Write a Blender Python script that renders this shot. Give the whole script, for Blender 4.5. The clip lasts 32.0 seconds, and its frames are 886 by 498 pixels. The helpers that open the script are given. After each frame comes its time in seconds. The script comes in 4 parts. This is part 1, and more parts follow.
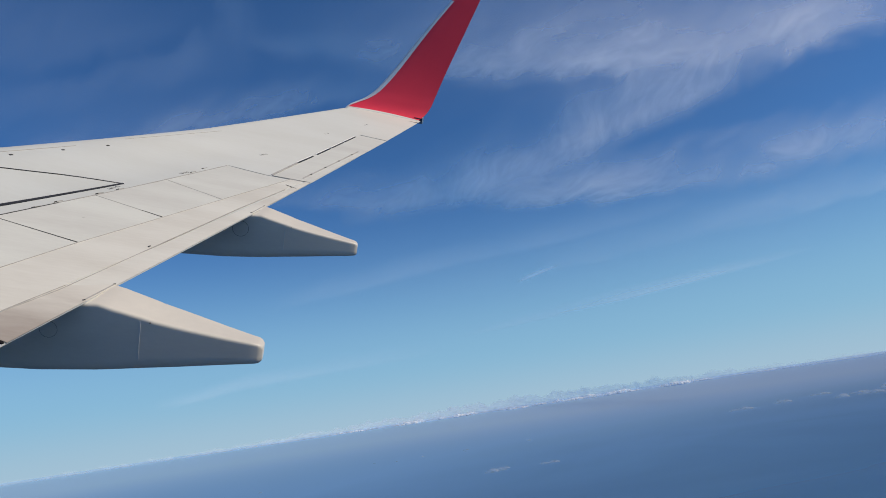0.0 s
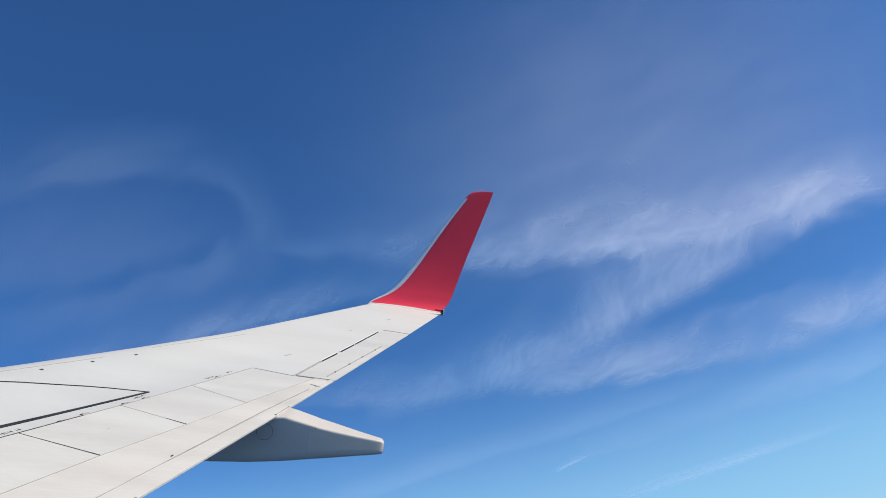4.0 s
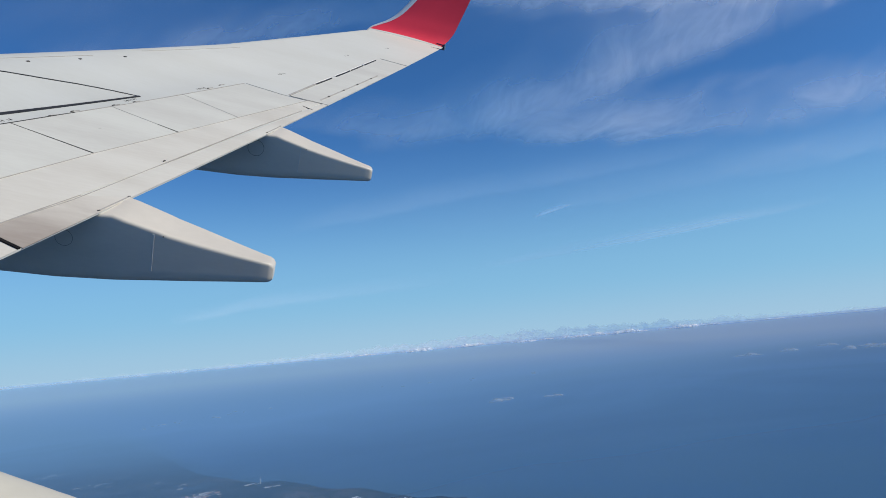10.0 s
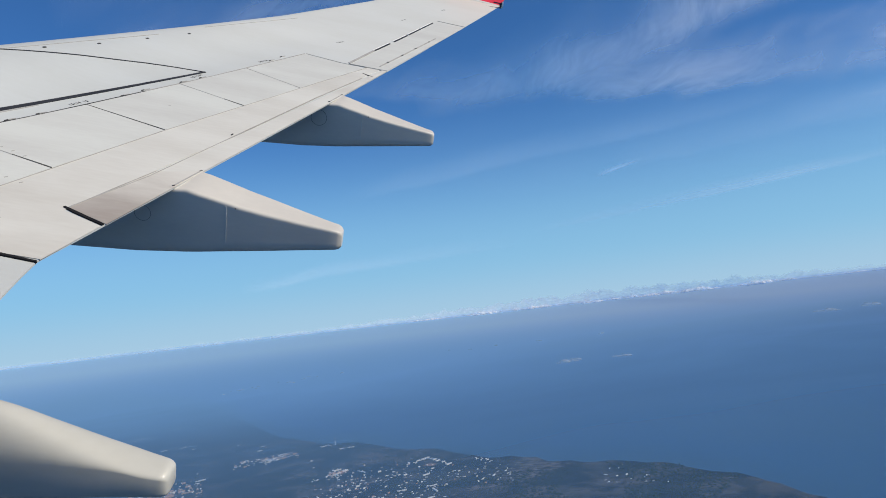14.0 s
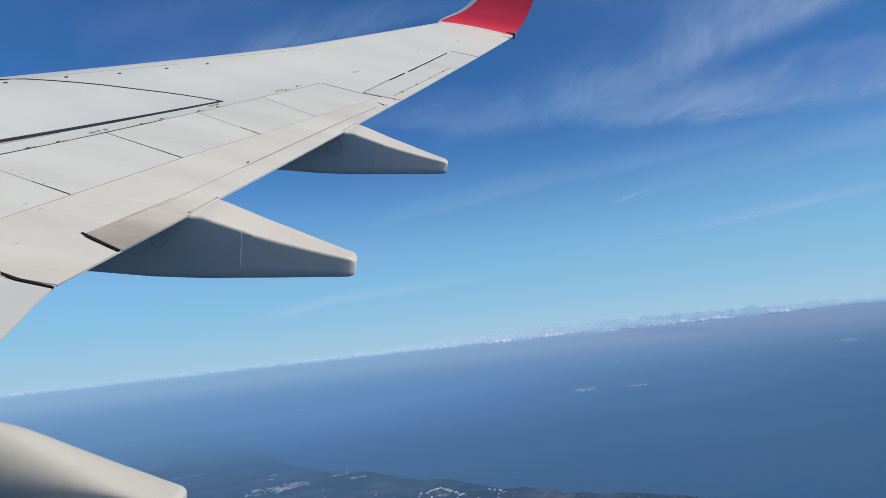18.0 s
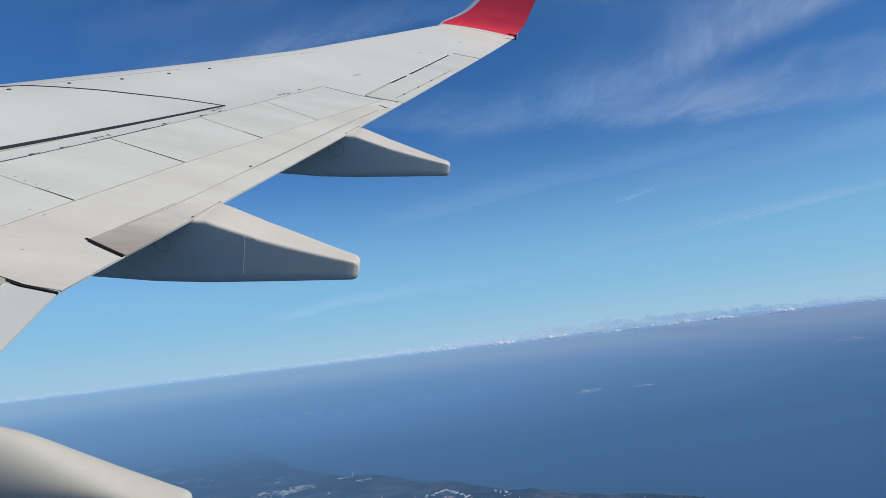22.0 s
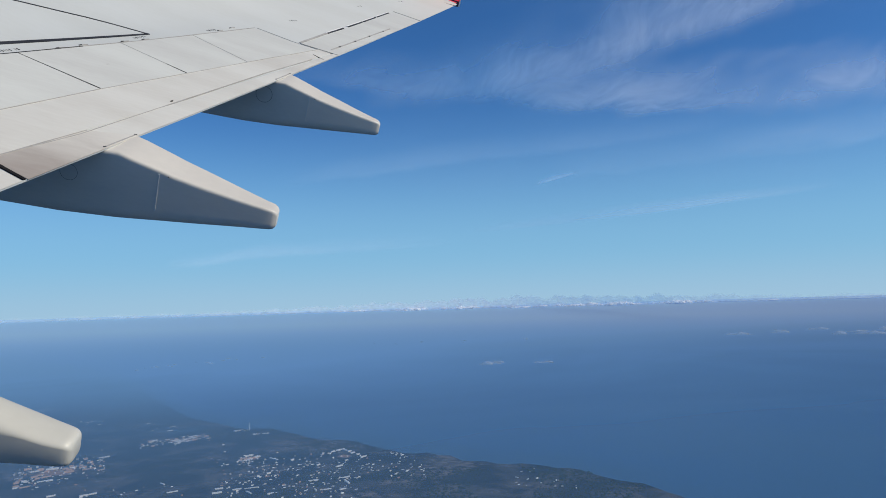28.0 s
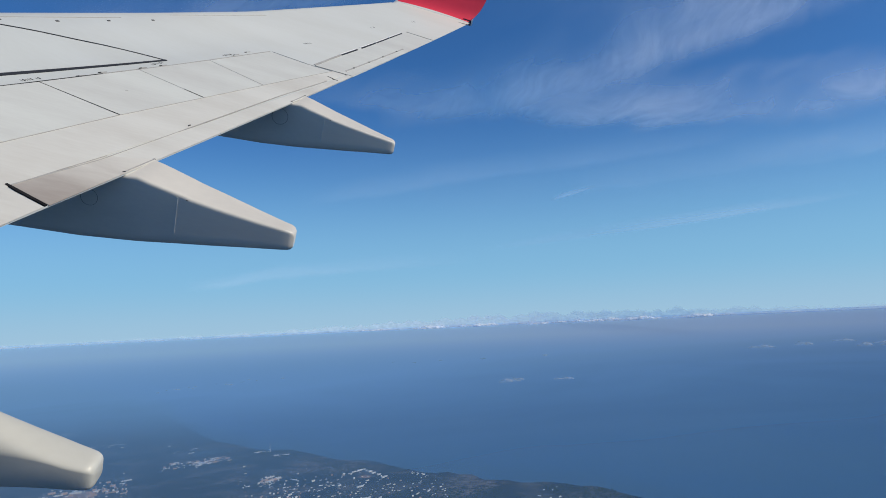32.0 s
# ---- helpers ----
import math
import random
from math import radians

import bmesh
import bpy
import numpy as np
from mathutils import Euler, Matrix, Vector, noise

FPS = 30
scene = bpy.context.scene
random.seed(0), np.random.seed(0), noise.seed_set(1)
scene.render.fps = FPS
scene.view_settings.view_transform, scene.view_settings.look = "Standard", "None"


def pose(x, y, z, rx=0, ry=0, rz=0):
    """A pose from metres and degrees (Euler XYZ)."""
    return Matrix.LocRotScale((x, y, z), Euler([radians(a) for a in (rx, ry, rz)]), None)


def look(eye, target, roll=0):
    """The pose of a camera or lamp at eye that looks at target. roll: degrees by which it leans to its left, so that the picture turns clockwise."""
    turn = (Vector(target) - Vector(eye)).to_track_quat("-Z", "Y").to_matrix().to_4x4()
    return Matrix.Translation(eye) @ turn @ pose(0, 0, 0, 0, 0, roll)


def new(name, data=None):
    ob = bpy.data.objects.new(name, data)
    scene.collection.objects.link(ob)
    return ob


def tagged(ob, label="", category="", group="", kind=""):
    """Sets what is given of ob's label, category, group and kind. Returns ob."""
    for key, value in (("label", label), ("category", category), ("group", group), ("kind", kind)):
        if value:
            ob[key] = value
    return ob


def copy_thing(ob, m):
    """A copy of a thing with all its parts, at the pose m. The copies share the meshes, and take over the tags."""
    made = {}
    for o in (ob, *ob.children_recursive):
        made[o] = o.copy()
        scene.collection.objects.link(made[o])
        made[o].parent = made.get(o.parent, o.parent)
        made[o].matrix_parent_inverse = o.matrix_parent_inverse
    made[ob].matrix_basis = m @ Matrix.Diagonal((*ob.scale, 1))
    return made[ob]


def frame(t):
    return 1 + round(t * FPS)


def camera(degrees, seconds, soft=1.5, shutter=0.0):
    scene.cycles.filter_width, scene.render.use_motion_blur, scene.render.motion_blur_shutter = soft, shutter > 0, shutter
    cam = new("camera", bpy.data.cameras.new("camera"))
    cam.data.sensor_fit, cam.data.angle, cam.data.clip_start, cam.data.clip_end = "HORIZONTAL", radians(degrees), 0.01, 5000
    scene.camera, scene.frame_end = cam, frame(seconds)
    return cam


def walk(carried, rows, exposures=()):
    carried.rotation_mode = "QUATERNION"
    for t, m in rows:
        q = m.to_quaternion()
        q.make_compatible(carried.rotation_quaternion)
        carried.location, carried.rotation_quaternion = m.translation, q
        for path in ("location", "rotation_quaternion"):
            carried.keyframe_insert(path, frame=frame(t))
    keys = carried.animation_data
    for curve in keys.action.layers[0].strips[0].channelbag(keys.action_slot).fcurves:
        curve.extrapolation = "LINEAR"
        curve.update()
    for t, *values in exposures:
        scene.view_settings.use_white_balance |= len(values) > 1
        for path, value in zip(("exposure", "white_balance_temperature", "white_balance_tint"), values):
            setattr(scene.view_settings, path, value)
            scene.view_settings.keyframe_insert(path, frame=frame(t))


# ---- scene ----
# seconds, stops, kelvin, tint
EXPO = [(0, -0.15, 7000, 13), (2, -0.1, 7000, 13), (3, 0.08, 6800, 13), (4.5, 0.22, 6650, 13), (7, 0.16, 6300, 11), (9, 0.07, 6350, 11), (10, -0.06, 6550, 10), (12, 0.0, 6650, 11), (15.5, -0.02, 6600, 11), (20, -0.07, 6550, 10), (24, -0.1, 6500, 10), (32, -0.12, 6500, 10)]
HEIGHT = 400.0                       # eye above the sea
EYE = (9.201, 1.556, 2.147)          # eye in the aircraft's own axes: x aft, y outboard, z up
LEVEL = Matrix(((0.96548, 0.0, 0.26049), (0.11208, 0.9027, -0.41541), (-0.23515, 0.43027, 0.87154)))
BODY = Matrix.Translation((0, 0, HEIGHT)) @ LEVEL.to_4x4() @ Matrix.Translation(-Vector(EYE))

# seconds, the eye's drift in centimetres and the camera's turn in the aircraft's axes
PATH = [
    (0, -0.5, 0.8, 1.7, 78.96, -8.89, -6.54), (0.5, -0.9, 0.6, 1.5, 78.62, -8.97, -6.14),
    (1, -0.9, 0.9, 1.2, 78.83, -9.17, -5.96), (1.5, -0.6, 1.0, 0.8, 78.72, -9.01, -5.62),
    (2, -0.8, 0.8, 0.4, 78.29, -8.72, -4.20), (2.5, -1.3, 0.2, 0.4, 81.41, -10.62, -5.43),
    (3, -0.9, -0.8, 1.0, 84.60, -7.53, -3.79), (3.5, -0.6, -1.5, 1.7, 89.45, -6.08, -4.62),
    (4, -0.8, -2.1, 2.4, 93.84, -5.48, -4.94), (4.5, -1.1, -2.3, 2.2, 95.17, -4.30, -4.19),
    (6.5, 0.0, 0.0, 1.2, 91.73, -6.10, -4.10), (7, 0.5, 0.4, 2.0, 88.27, -7.11, -4.16),
    (7.5, 0.9, 1.2, 2.9, 85.38, -6.60, -4.58), (8, 1.4, 1.8, 3.8, 84.28, -5.93, -3.68),
    (8.5, 1.4, 1.8, 4.4, 82.51, -6.49, -3.44), (9, 1.4, 1.6, 4.1, 79.30, -7.00, -3.22),
    (9.5, 1.8, 1.2, 2.1, 75.98, -7.99, -2.79), (10, 2.4, 0.8, 0.5, 73.14, -11.51, -4.61),
    (10.5, 2.0, 0.7, -0.2, 70.72, -11.90, -4.38), (11, 0.4, 1.0, -0.2, 72.71, -9.22, -4.94),
    (11.5, 0.1, 1.1, 0.0, 73.20, -8.98, -2.82), (12, 0.7, 1.3, 0.4, 72.76, -9.40, -2.84),
    (12.5, 0.6, 1.4, 0.3, 71.63, -10.04, -2.65), (13, 0.0, 1.0, -0.3, 70.93, -9.11, -1.69),
    (13.5, 0.1, 0.8, -0.4, 70.83, -8.99, -1.71), (14, 0.2, 0.6, -0.3, 69.53, -8.10, -0.40),
    (14.5, 0.1, 0.9, -0.3, 69.54, -8.46, -0.81), (15, 0.3, 1.5, 0.2, 69.61, -8.60, -0.62),
    (15.5, 0.4, 1.7, 0.4, 71.34, -7.55, 0.40), (17.5, 0.5, -0.1, -0.2, 71.91, -7.87, 0.27),
    (18, 0.4, 0.2, -0.5, 71.59, -7.93, 0.68), (18.5, 0.4, 0.4, -0.4, 70.86, -7.97, 1.44),
    (19, 0.4, 0.1, -0.0, 71.19, -7.96, 1.06), (19.5, 0.2, -0.5, 0.0, 71.37, -7.67, 0.93),
    (20, -0.0, -0.6, -0.1, 71.38, -7.85, 0.98), (20.5, 0.2, -0.4, 0.1, 71.73, -8.02, 0.48),
    (21, 0.3, -0.3, 0.2, 71.62, -7.43, 0.75), (21.5, 0.5, -0.3, 0.1, 71.62, -7.31, 0.76),
    (22, 0.9, -0.2, -0.0, 71.72, -7.35, 0.79), (22.5, 0.7, 0.1, -0.1, 71.99, -7.20, 0.70),
    (23, -0.1, 0.0, 0.1, 72.01, -6.89, 0.85), (23.5, -0.6, -0.7, -0.3, 71.67, -6.53, 1.43),
    (24, -0.7, -0.7, -1.3, 72.17, -6.78, 0.65), (24.5, -0.3, -0.6, -2.0, 71.87, -8.44, -2.28),
    (25, 0.6, -0.9, -2.2, 70.18, -14.23, -3.67), (25.5, 0.9, -1.0, -1.8, 67.14, -16.73, -3.77),
    (27.5, -0.4, -0.4, -2.9, 69.78, -14.90, -3.73), (28, -0.4, -0.2, -2.7, 69.81, -14.88, -3.54),
    (28.5, -0.4, -0.2, -2.2, 69.89, -14.80, -3.58), (29, -0.7, -0.1, -2.6, 70.29, -14.51, -3.44),
    (29.5, -1.4, 0.2, -3.3, 71.07, -14.51, -3.47), (30, -1.6, 0.6, -3.2, 70.97, -14.36, -3.00),
    (30.5, -1.0, 0.7, -2.9, 71.19, -14.11, -2.91), (31, -0.4, 0.5, -3.1, 70.91, -13.83, -2.82),
    (31.5, -0.2, 0.4, -2.9, 71.04, -13.76, -2.74), (32, -0.2, 0.2, -3.0, 70.99, -13.37, -2.61),
]
cam = camera(63.3, 32.0, soft=0.9)
walk(cam, [(t, BODY @ pose(EYE[0] + dx / 100, EYE[1] + dy / 100, EYE[2] + dz / 100, rx, ry, rz)) for t, dx, dy, dz, rx, ry, rz in PATH], exposures=EXPO)

# ---- light ----
SUN_BODY = Vector((0.61, 0.0, 0.79)).normalized()
SUN = LEVEL @ SUN_BODY
world = bpy.data.worlds.new("sky")
scene.world = world
world.use_nodes = True
nt = world.node_tree
sky = nt.nodes.new("ShaderNodeTexSky")
sky.sky_type = "NISHITA"
sky.sun_disc = False
sky.sun_elevation = math.asin(SUN.z)
sky.sun_rotation = math.atan2(SUN.x, SUN.y)
sky.altitude = 300
sky.air_density, sky.dust_density, sky.ozone_density = 1.0, 0.15, 4.0
# clear air tints the sky blue; towards the horizon it pales into haze, all round alike
tint = nt.nodes.new("ShaderNodeMix")
tint.data_type, tint.blend_type = "RGBA", "MULTIPLY"
tint.inputs[0].default_value = 1.0
tint.inputs[7].default_value = (0.37, 0.74, 1.10, 1)
nt.links.new(sky.outputs[0], tint.inputs[6])
geo, sep, rise = nt.nodes.new("ShaderNodeTexCoord"), nt.nodes.new("ShaderNodeSeparateXYZ"), nt.nodes.new("ShaderNodeMapRange")
nt.links.new(geo.outputs["Generated"], sep.inputs[0])
nt.links.new(sep.outputs[2], rise.inputs[0])
rise.interpolation_type = "SMOOTHERSTEP"
rise.inputs["From Min"].default_value, rise.inputs["From Max"].default_value = -0.02, 0.31
rise.inputs["To Min"].default_value, rise.inputs["To Max"].default_value = 0.92, 0.0
pale = nt.nodes.new("ShaderNodeMix")
pale.data_type = "RGBA"
pale.inputs[7].default_value = (2.7, 5.5, 8.0, 1)
nt.links.new(rise.outputs[0], pale.inputs[0])
nt.links.new(tint.outputs[2], pale.inputs[6])
low, milky = nt.nodes.new("ShaderNodeMapRange"), nt.nodes.new("ShaderNodeMix")
nt.links.new(sep.outputs[2], low.inputs[0])
low.interpolation_type = "SMOOTHERSTEP"
low.inputs["From Min"].default_value, low.inputs["From Max"].default_value = -0.03, 0.085
low.inputs["To Min"].default_value, low.inputs["To Max"].default_value = 0.75, 0.0
milky.data_type = "RGBA"
milky.inputs[7].default_value = (4.2, 6.1, 7.7, 1)
nt.links.new(low.outputs[0], milky.inputs[0])
nt.links.new(pale.outputs[2], milky.inputs[6])
nt.links.new(milky.outputs[2], nt.nodes["Background"].inputs[0])
nt.nodes["Background"].inputs[1].default_value = 0.10
sun = new("sun", bpy.data.lights.new("sun", "SUN"))
sun.data.energy, sun.data.angle, sun.data.color = 4.3, radians(0.6), (1.0, 0.91, 0.73)
sun.matrix_world = look((0, 0, 2000), Vector((0, 0, 2000)) - SUN)


# ---- materials ----
def shader(name, base, rough=0.5, metal=0.0, vary=0.0, scale=3.0, fine=40.0, bump=0.0, tint=None, spec=0.5, coat=0.0, stretch=(1, 1, 1)):
    """A painted or worn surface: two scales of noise move the colour between base and tint, a fine one roughens it."""
    m = bpy.data.materials.new(name)
    m.use_nodes = True
    t = m.node_tree
    b = t.nodes["Principled BSDF"]
    b.inputs["Roughness"].default_value, b.inputs["Metallic"].default_value = rough, metal
    b.inputs["Specular IOR Level"].default_value = spec
    b.inputs["Coat Weight"].default_value = coat
    b.inputs["Base Color"].default_value = (*base, 1)
    if vary or bump:
        co, mp = t.nodes.new("ShaderNodeTexCoord"), t.nodes.new("ShaderNodeMapping")
        mp.inputs["Scale"].default_value = stretch
        t.links.new(co.outputs["Object"], mp.inputs[0])
        big, small = t.nodes.new("ShaderNodeTexNoise"), t.nodes.new("ShaderNodeTexNoise")
        big.inputs["Scale"].default_value, small.inputs["Scale"].default_value = scale, fine
        big.inputs["Detail"].default_value, small.inputs["Detail"].default_value = 6, 3
        for n in (big, small):
            t.links.new(mp.outputs[0], n.inputs["Vector"])
        mix = t.nodes.new("ShaderNodeMath")
        mix.operation = "MULTIPLY_ADD"
        t.links.new(small.outputs[0], mix.inputs[0])
        mix.inputs[1].default_value = 0.35
        t.links.new(big.outputs[0], mix.inputs[2])
        ramp = t.nodes.new("ShaderNodeMapRange")
        ramp.inputs["From Min"].default_value, ramp.inputs["From Max"].default_value = 0.5, 0.9
        t.links.new(mix.outputs[0], ramp.inputs[0])
        amount = t.nodes.new("ShaderNodeMath")
        amount.operation = "MULTIPLY"
        amount.inputs[1].default_value = vary
        t.links.new(ramp.outputs[0], amount.inputs[0])
        col = t.nodes.new("ShaderNodeMix")
        col.data_type = "RGBA"
        col.inputs[6].default_value = (*base, 1)
        col.inputs[7].default_value = (*(tint or [c * 0.6 for c in base]), 1)
        t.links.new(amount.outputs[0], col.inputs[0])
        t.links.new(col.outputs[2], b.inputs["Base Color"])
        if bump:
            bp = t.nodes.new("ShaderNodeBump")
            bp.inputs["Strength"].default_value, bp.inputs["Distance"].default_value = bump, 0.02
            t.links.new(small.outputs[0], bp.inputs["Height"])
            t.links.new(bp.outputs[0], b.inputs["Normal"])
    return m


def veil(name, colour, build):
    """Cloud or haze: a white scatterer let through by a procedural density. build(tree) returns the socket with the density."""
    m = bpy.data.materials.new(name)
    m.use_nodes = True
    t = m.node_tree
    t.nodes.remove(t.nodes["Principled BSDF"])
    clear, front, back = (t.nodes.new(n) for n in ("ShaderNodeBsdfTransparent", "ShaderNodeBsdfDiffuse", "ShaderNodeBsdfTranslucent"))
    front.inputs[0].default_value = back.inputs[0].default_value = (*colour, 1)
    both, mix = t.nodes.new("ShaderNodeAddShader"), t.nodes.new("ShaderNodeMixShader")
    t.links.new(front.outputs[0], both.inputs[0])
    t.links.new(back.outputs[0], both.inputs[1])
    t.links.new(build(t), mix.inputs[0])
    t.links.new(clear.outputs[0], mix.inputs[1])
    t.links.new(both.outputs[0], mix.inputs[2])
    t.links.new(mix.outputs[0], t.nodes["Material Output"].inputs[0])
    return m


def math_node(t, op, a, b=None, clamp=False):
    n = t.nodes.new("ShaderNodeMath")
    n.operation, n.use_clamp = op, clamp
    for i, v in enumerate((a, b)):
        if v is None:
            continue
        if isinstance(v, (int, float)):
            n.inputs[i].default_value = v
        else:
            t.links.new(v, n.inputs[i])
    return n.outputs[0]


def noise_node(t, vector, scale, detail=5, rough=0.6, warp=0.0):
    n = t.nodes.new("ShaderNodeTexNoise")
    n.inputs["Scale"].default_value, n.inputs["Detail"].default_value = scale, detail
    n.inputs["Roughness"].default_value, n.inputs["Distortion"].default_value = rough, warp
    t.links.new(vector, n.inputs["Vector"])
    return n.outputs[0]


def mapped(t, source, scale=(1, 1, 1), shift=(0, 0, 0)):
    co, mp = t.nodes.new("ShaderNodeTexCoord"), t.nodes.new("ShaderNodeMapping")
    mp.inputs["Scale"].default_value, mp.inputs["Location"].default_value = scale, shift
    t.links.new(co.outputs[source], mp.inputs[0])
    return mp.outputs[0]


def stepped(t, value, lo, hi):
    n = t.nodes.new("ShaderNodeMapRange")
    n.interpolation_type = "SMOOTHSTEP"
    n.inputs["From Min"].default_value, n.inputs["From Max"].default_value = lo, hi
    t.links.new(value, n.inputs[0])
    return n.outputs[0]


PAINT = shader("wing_paint", (0.60, 0.61, 0.585), 0.50, vary=0.40, scale=0.9, fine=14, tint=(0.50, 0.495, 0.45), spec=0.4, stretch=(0.5, 1.6, 1))
PANEL = shader("panel_paint", (0.592, 0.60, 0.565), 0.50, vary=0.7, scale=1.3, fine=18, tint=(0.48, 0.47, 0.445), stretch=(0.4, 1.8, 1))
FLAP = shader("flap_paint", (0.612, 0.602, 0.56), 0.50, vary=0.7, scale=1.1, fine=16, tint=(0.49, 0.465, 0.42), stretch=(0.4, 2, 1))
STAIN = shader("sooty_flap_paint", (0.60, 0.58, 0.53), 0.5, vary=0.0)
FAIRING = shader("fairing_paint", (0.57, 0.54, 0.49), 0.42, vary=0.5, scale=1.6, fine=22, tint=(0.44, 0.42, 0.39), coat=0.08, stretch=(0.6, 1, 2))
SEAL = shader("dark_sealant", (0.045, 0.046, 0.05), 0.8, vary=0.4, scale=6, fine=60, tint=(0.15, 0.148, 0.14), spec=0.2)
FAINT = shader("grey_sealant", (0.32, 0.312, 0.295), 0.7, vary=0.6, scale=5, fine=40, tint=(0.46, 0.45, 0.44))
STRIPE = shader("black_line_paint", (0.022, 0.024, 0.030), 0.6, vary=0.35, scale=2, fine=25, tint=(0.06, 0.062, 0.07), spec=0.25)
GAP = shader("open_joint", (0.012, 0.012, 0.014), 0.9, vary=0.3, scale=5, fine=30, tint=(0.04, 0.04, 0.042), spec=0.1)
RED = shader("red_paint", (0.74, 0.04, 0.075), 0.42, vary=0.35, scale=1.5, fine=20, tint=(0.64, 0.025, 0.06), spec=0.3)
SILVER = shader("bare_metal_edge", (0.72, 0.73, 0.74), 0.40, metal=0.35, vary=0.3, scale=4, fine=60, tint=(0.45, 0.47, 0.50))
WHITE = shader("white_gap_filler", (0.82, 0.82, 0.80), 0.5, vary=0.2, scale=8, fine=50)
DARK = shader("dark_lens", (0.03, 0.03, 0.05), 0.25, vary=0.2, scale=9)
CABIN = shader("cabin_lining", (0.05, 0.05, 0.055), 0.75, vary=0.4, scale=5, fine=90, bump=0.1)
HULL = shader("fuselage_paint", (0.72, 0.72, 0.71), 0.4, vary=0.25, scale=0.8, fine=12, coat=0.2)


# a greyer coat inboard of the tip, darkened to stand in for shading there
pt = PAINT.node_tree
coat_shade_at, coat = pt.nodes.new("ShaderNodeSeparateXYZ"), pt.nodes.new("ShaderNodeMix")
pt.links.new(mapped(pt, "Object"), coat_shade_at.inputs[0])
coat.data_type, coat.blend_type = "RGBA", "MULTIPLY"
coat.inputs[7].default_value = (0.85, 0.87, 0.90, 1)
ragged_edge = math_node(pt, "ADD", coat_shade_at.outputs[1], math_node(pt, "MULTIPLY", noise_node(pt, mapped(pt, "Object"), 0.6, 3), 1.6))
pt.links.new(math_node(pt, "SUBTRACT", 1.0, stepped(pt, ragged_edge, 9.8, 13.4)), coat.inputs[0])
pb = pt.nodes["Principled BSDF"]
pt.links.new(pb.inputs["Base Color"].links[0].from_socket, coat.inputs[6])
pt.links.new(coat.outputs[2], pb.inputs["Base Color"])

# the red starts on a bowed line above the winglet's root
rt = RED.node_tree
red_at, bow = rt.nodes.new("ShaderNodeSeparateXYZ"), rt.nodes.new("ShaderNodeMix")
rt.links.new(mapped(rt, "Object"), red_at.inputs[0])
share = math_node(rt, "DIVIDE", math_node(rt, "SUBTRACT", red_at.outputs[0], 8.9), 1.68, True)
hump = math_node(rt, "MULTIPLY", math_node(rt, "MULTIPLY", share, math_node(rt, "SUBTRACT", 1.0, share)), 0.13)
above = math_node(rt, "SUBTRACT", math_node(rt, "ADD", red_at.outputs[2], math_node(rt, "MULTIPLY", math_node(rt, "SUBTRACT", red_at.outputs[0], 8.91), 0.045)), math_node(rt, "ADD", hump, 1.905))
bow.data_type = "RGBA"
bow.inputs[6].default_value = (0.60, 0.61, 0.585, 1)
rt.links.new(stepped(rt, above, 0.0, 0.006), bow.inputs[0])
rb = rt.nodes["Principled BSDF"]
rt.links.new(rb.inputs["Base Color"].links[0].from_socket, bow.inputs[7])
rt.links.new(bow.outputs[2], rb.inputs["Base Color"])

# soot spreads over the flap from the joint beside the inner segment
st = STAIN.node_tree
soot_at = st.nodes.new("ShaderNodeSeparateXYZ")
st.links.new(mapped(st, "Object"), soot_at.inputs[0])
blot = math_node(st, "MULTIPLY", math_node(st, "SUBTRACT", noise_node(st, mapped(st, "Object", (1.5, 4, 1)), 1.4, 5, 0.6, 0.3), 0.5), 0.9)
reach = stepped(st, math_node(st, "ADD", soot_at.outputs[1], blot), 6.15, 7.30)
soot = st.nodes.new("ShaderNodeMix")
soot.data_type = "RGBA"
soot.inputs[6].default_value, soot.inputs[7].default_value = (0.31, 0.27, 0.24, 1), (0.60, 0.578, 0.53, 1)
st.links.new(reach, soot.inputs[0])
st.links.new(soot.outputs[2], st.nodes["Principled BSDF"].inputs["Base Color"])


# ---- mesh helpers ----
def mesh_of(name, bm, material, smooth=False):
    me = bpy.data.meshes.new(name)
    bmesh.ops.recalc_face_normals(bm, faces=bm.faces)
    bm.to_mesh(me)
    bm.free()
    me.materials.append(material)
    if smooth:
        me.shade_smooth()
        me.set_sharp_from_angle(angle=radians(38))
    return me


def part(name, bm, material, parent, label="", smooth=False):
    ob = new(name, mesh_of(name, bm, material, smooth))
    ob.parent = parent
    if label:
        tagged(ob, label)
    return ob


def grid_solid(rows, cols, upper, lower):
    """A closed slab between two sheets of points, upper(i, j) and lower(i, j)."""
    bm = bmesh.new()
    a = [[bm.verts.new(upper(i, j)) for j in range(cols)] for i in range(rows)]
    b = [[bm.verts.new(lower(i, j)) for j in range(cols)] for i in range(rows)]
    for i in range(rows - 1):
        for j in range(cols - 1):
            bm.faces.new((a[i][j], a[i + 1][j], a[i + 1][j + 1], a[i][j + 1]))
            bm.faces.new((b[i][j], b[i][j + 1], b[i + 1][j + 1], b[i + 1][j]))
    rim = [(i, 0) for i in range(rows)] + [(rows - 1, j) for j in range(1, cols)]
    rim += [(i, cols - 1) for i in range(rows - 2, -1, -1)] + [(0, j) for j in range(cols - 2, 0, -1)]
    for (i, j), (k, l) in zip(rim, rim[1:] + rim[:1]):
        bm.faces.new((a[i][j], b[i][j], b[k][l], a[k][l]))
    return bm


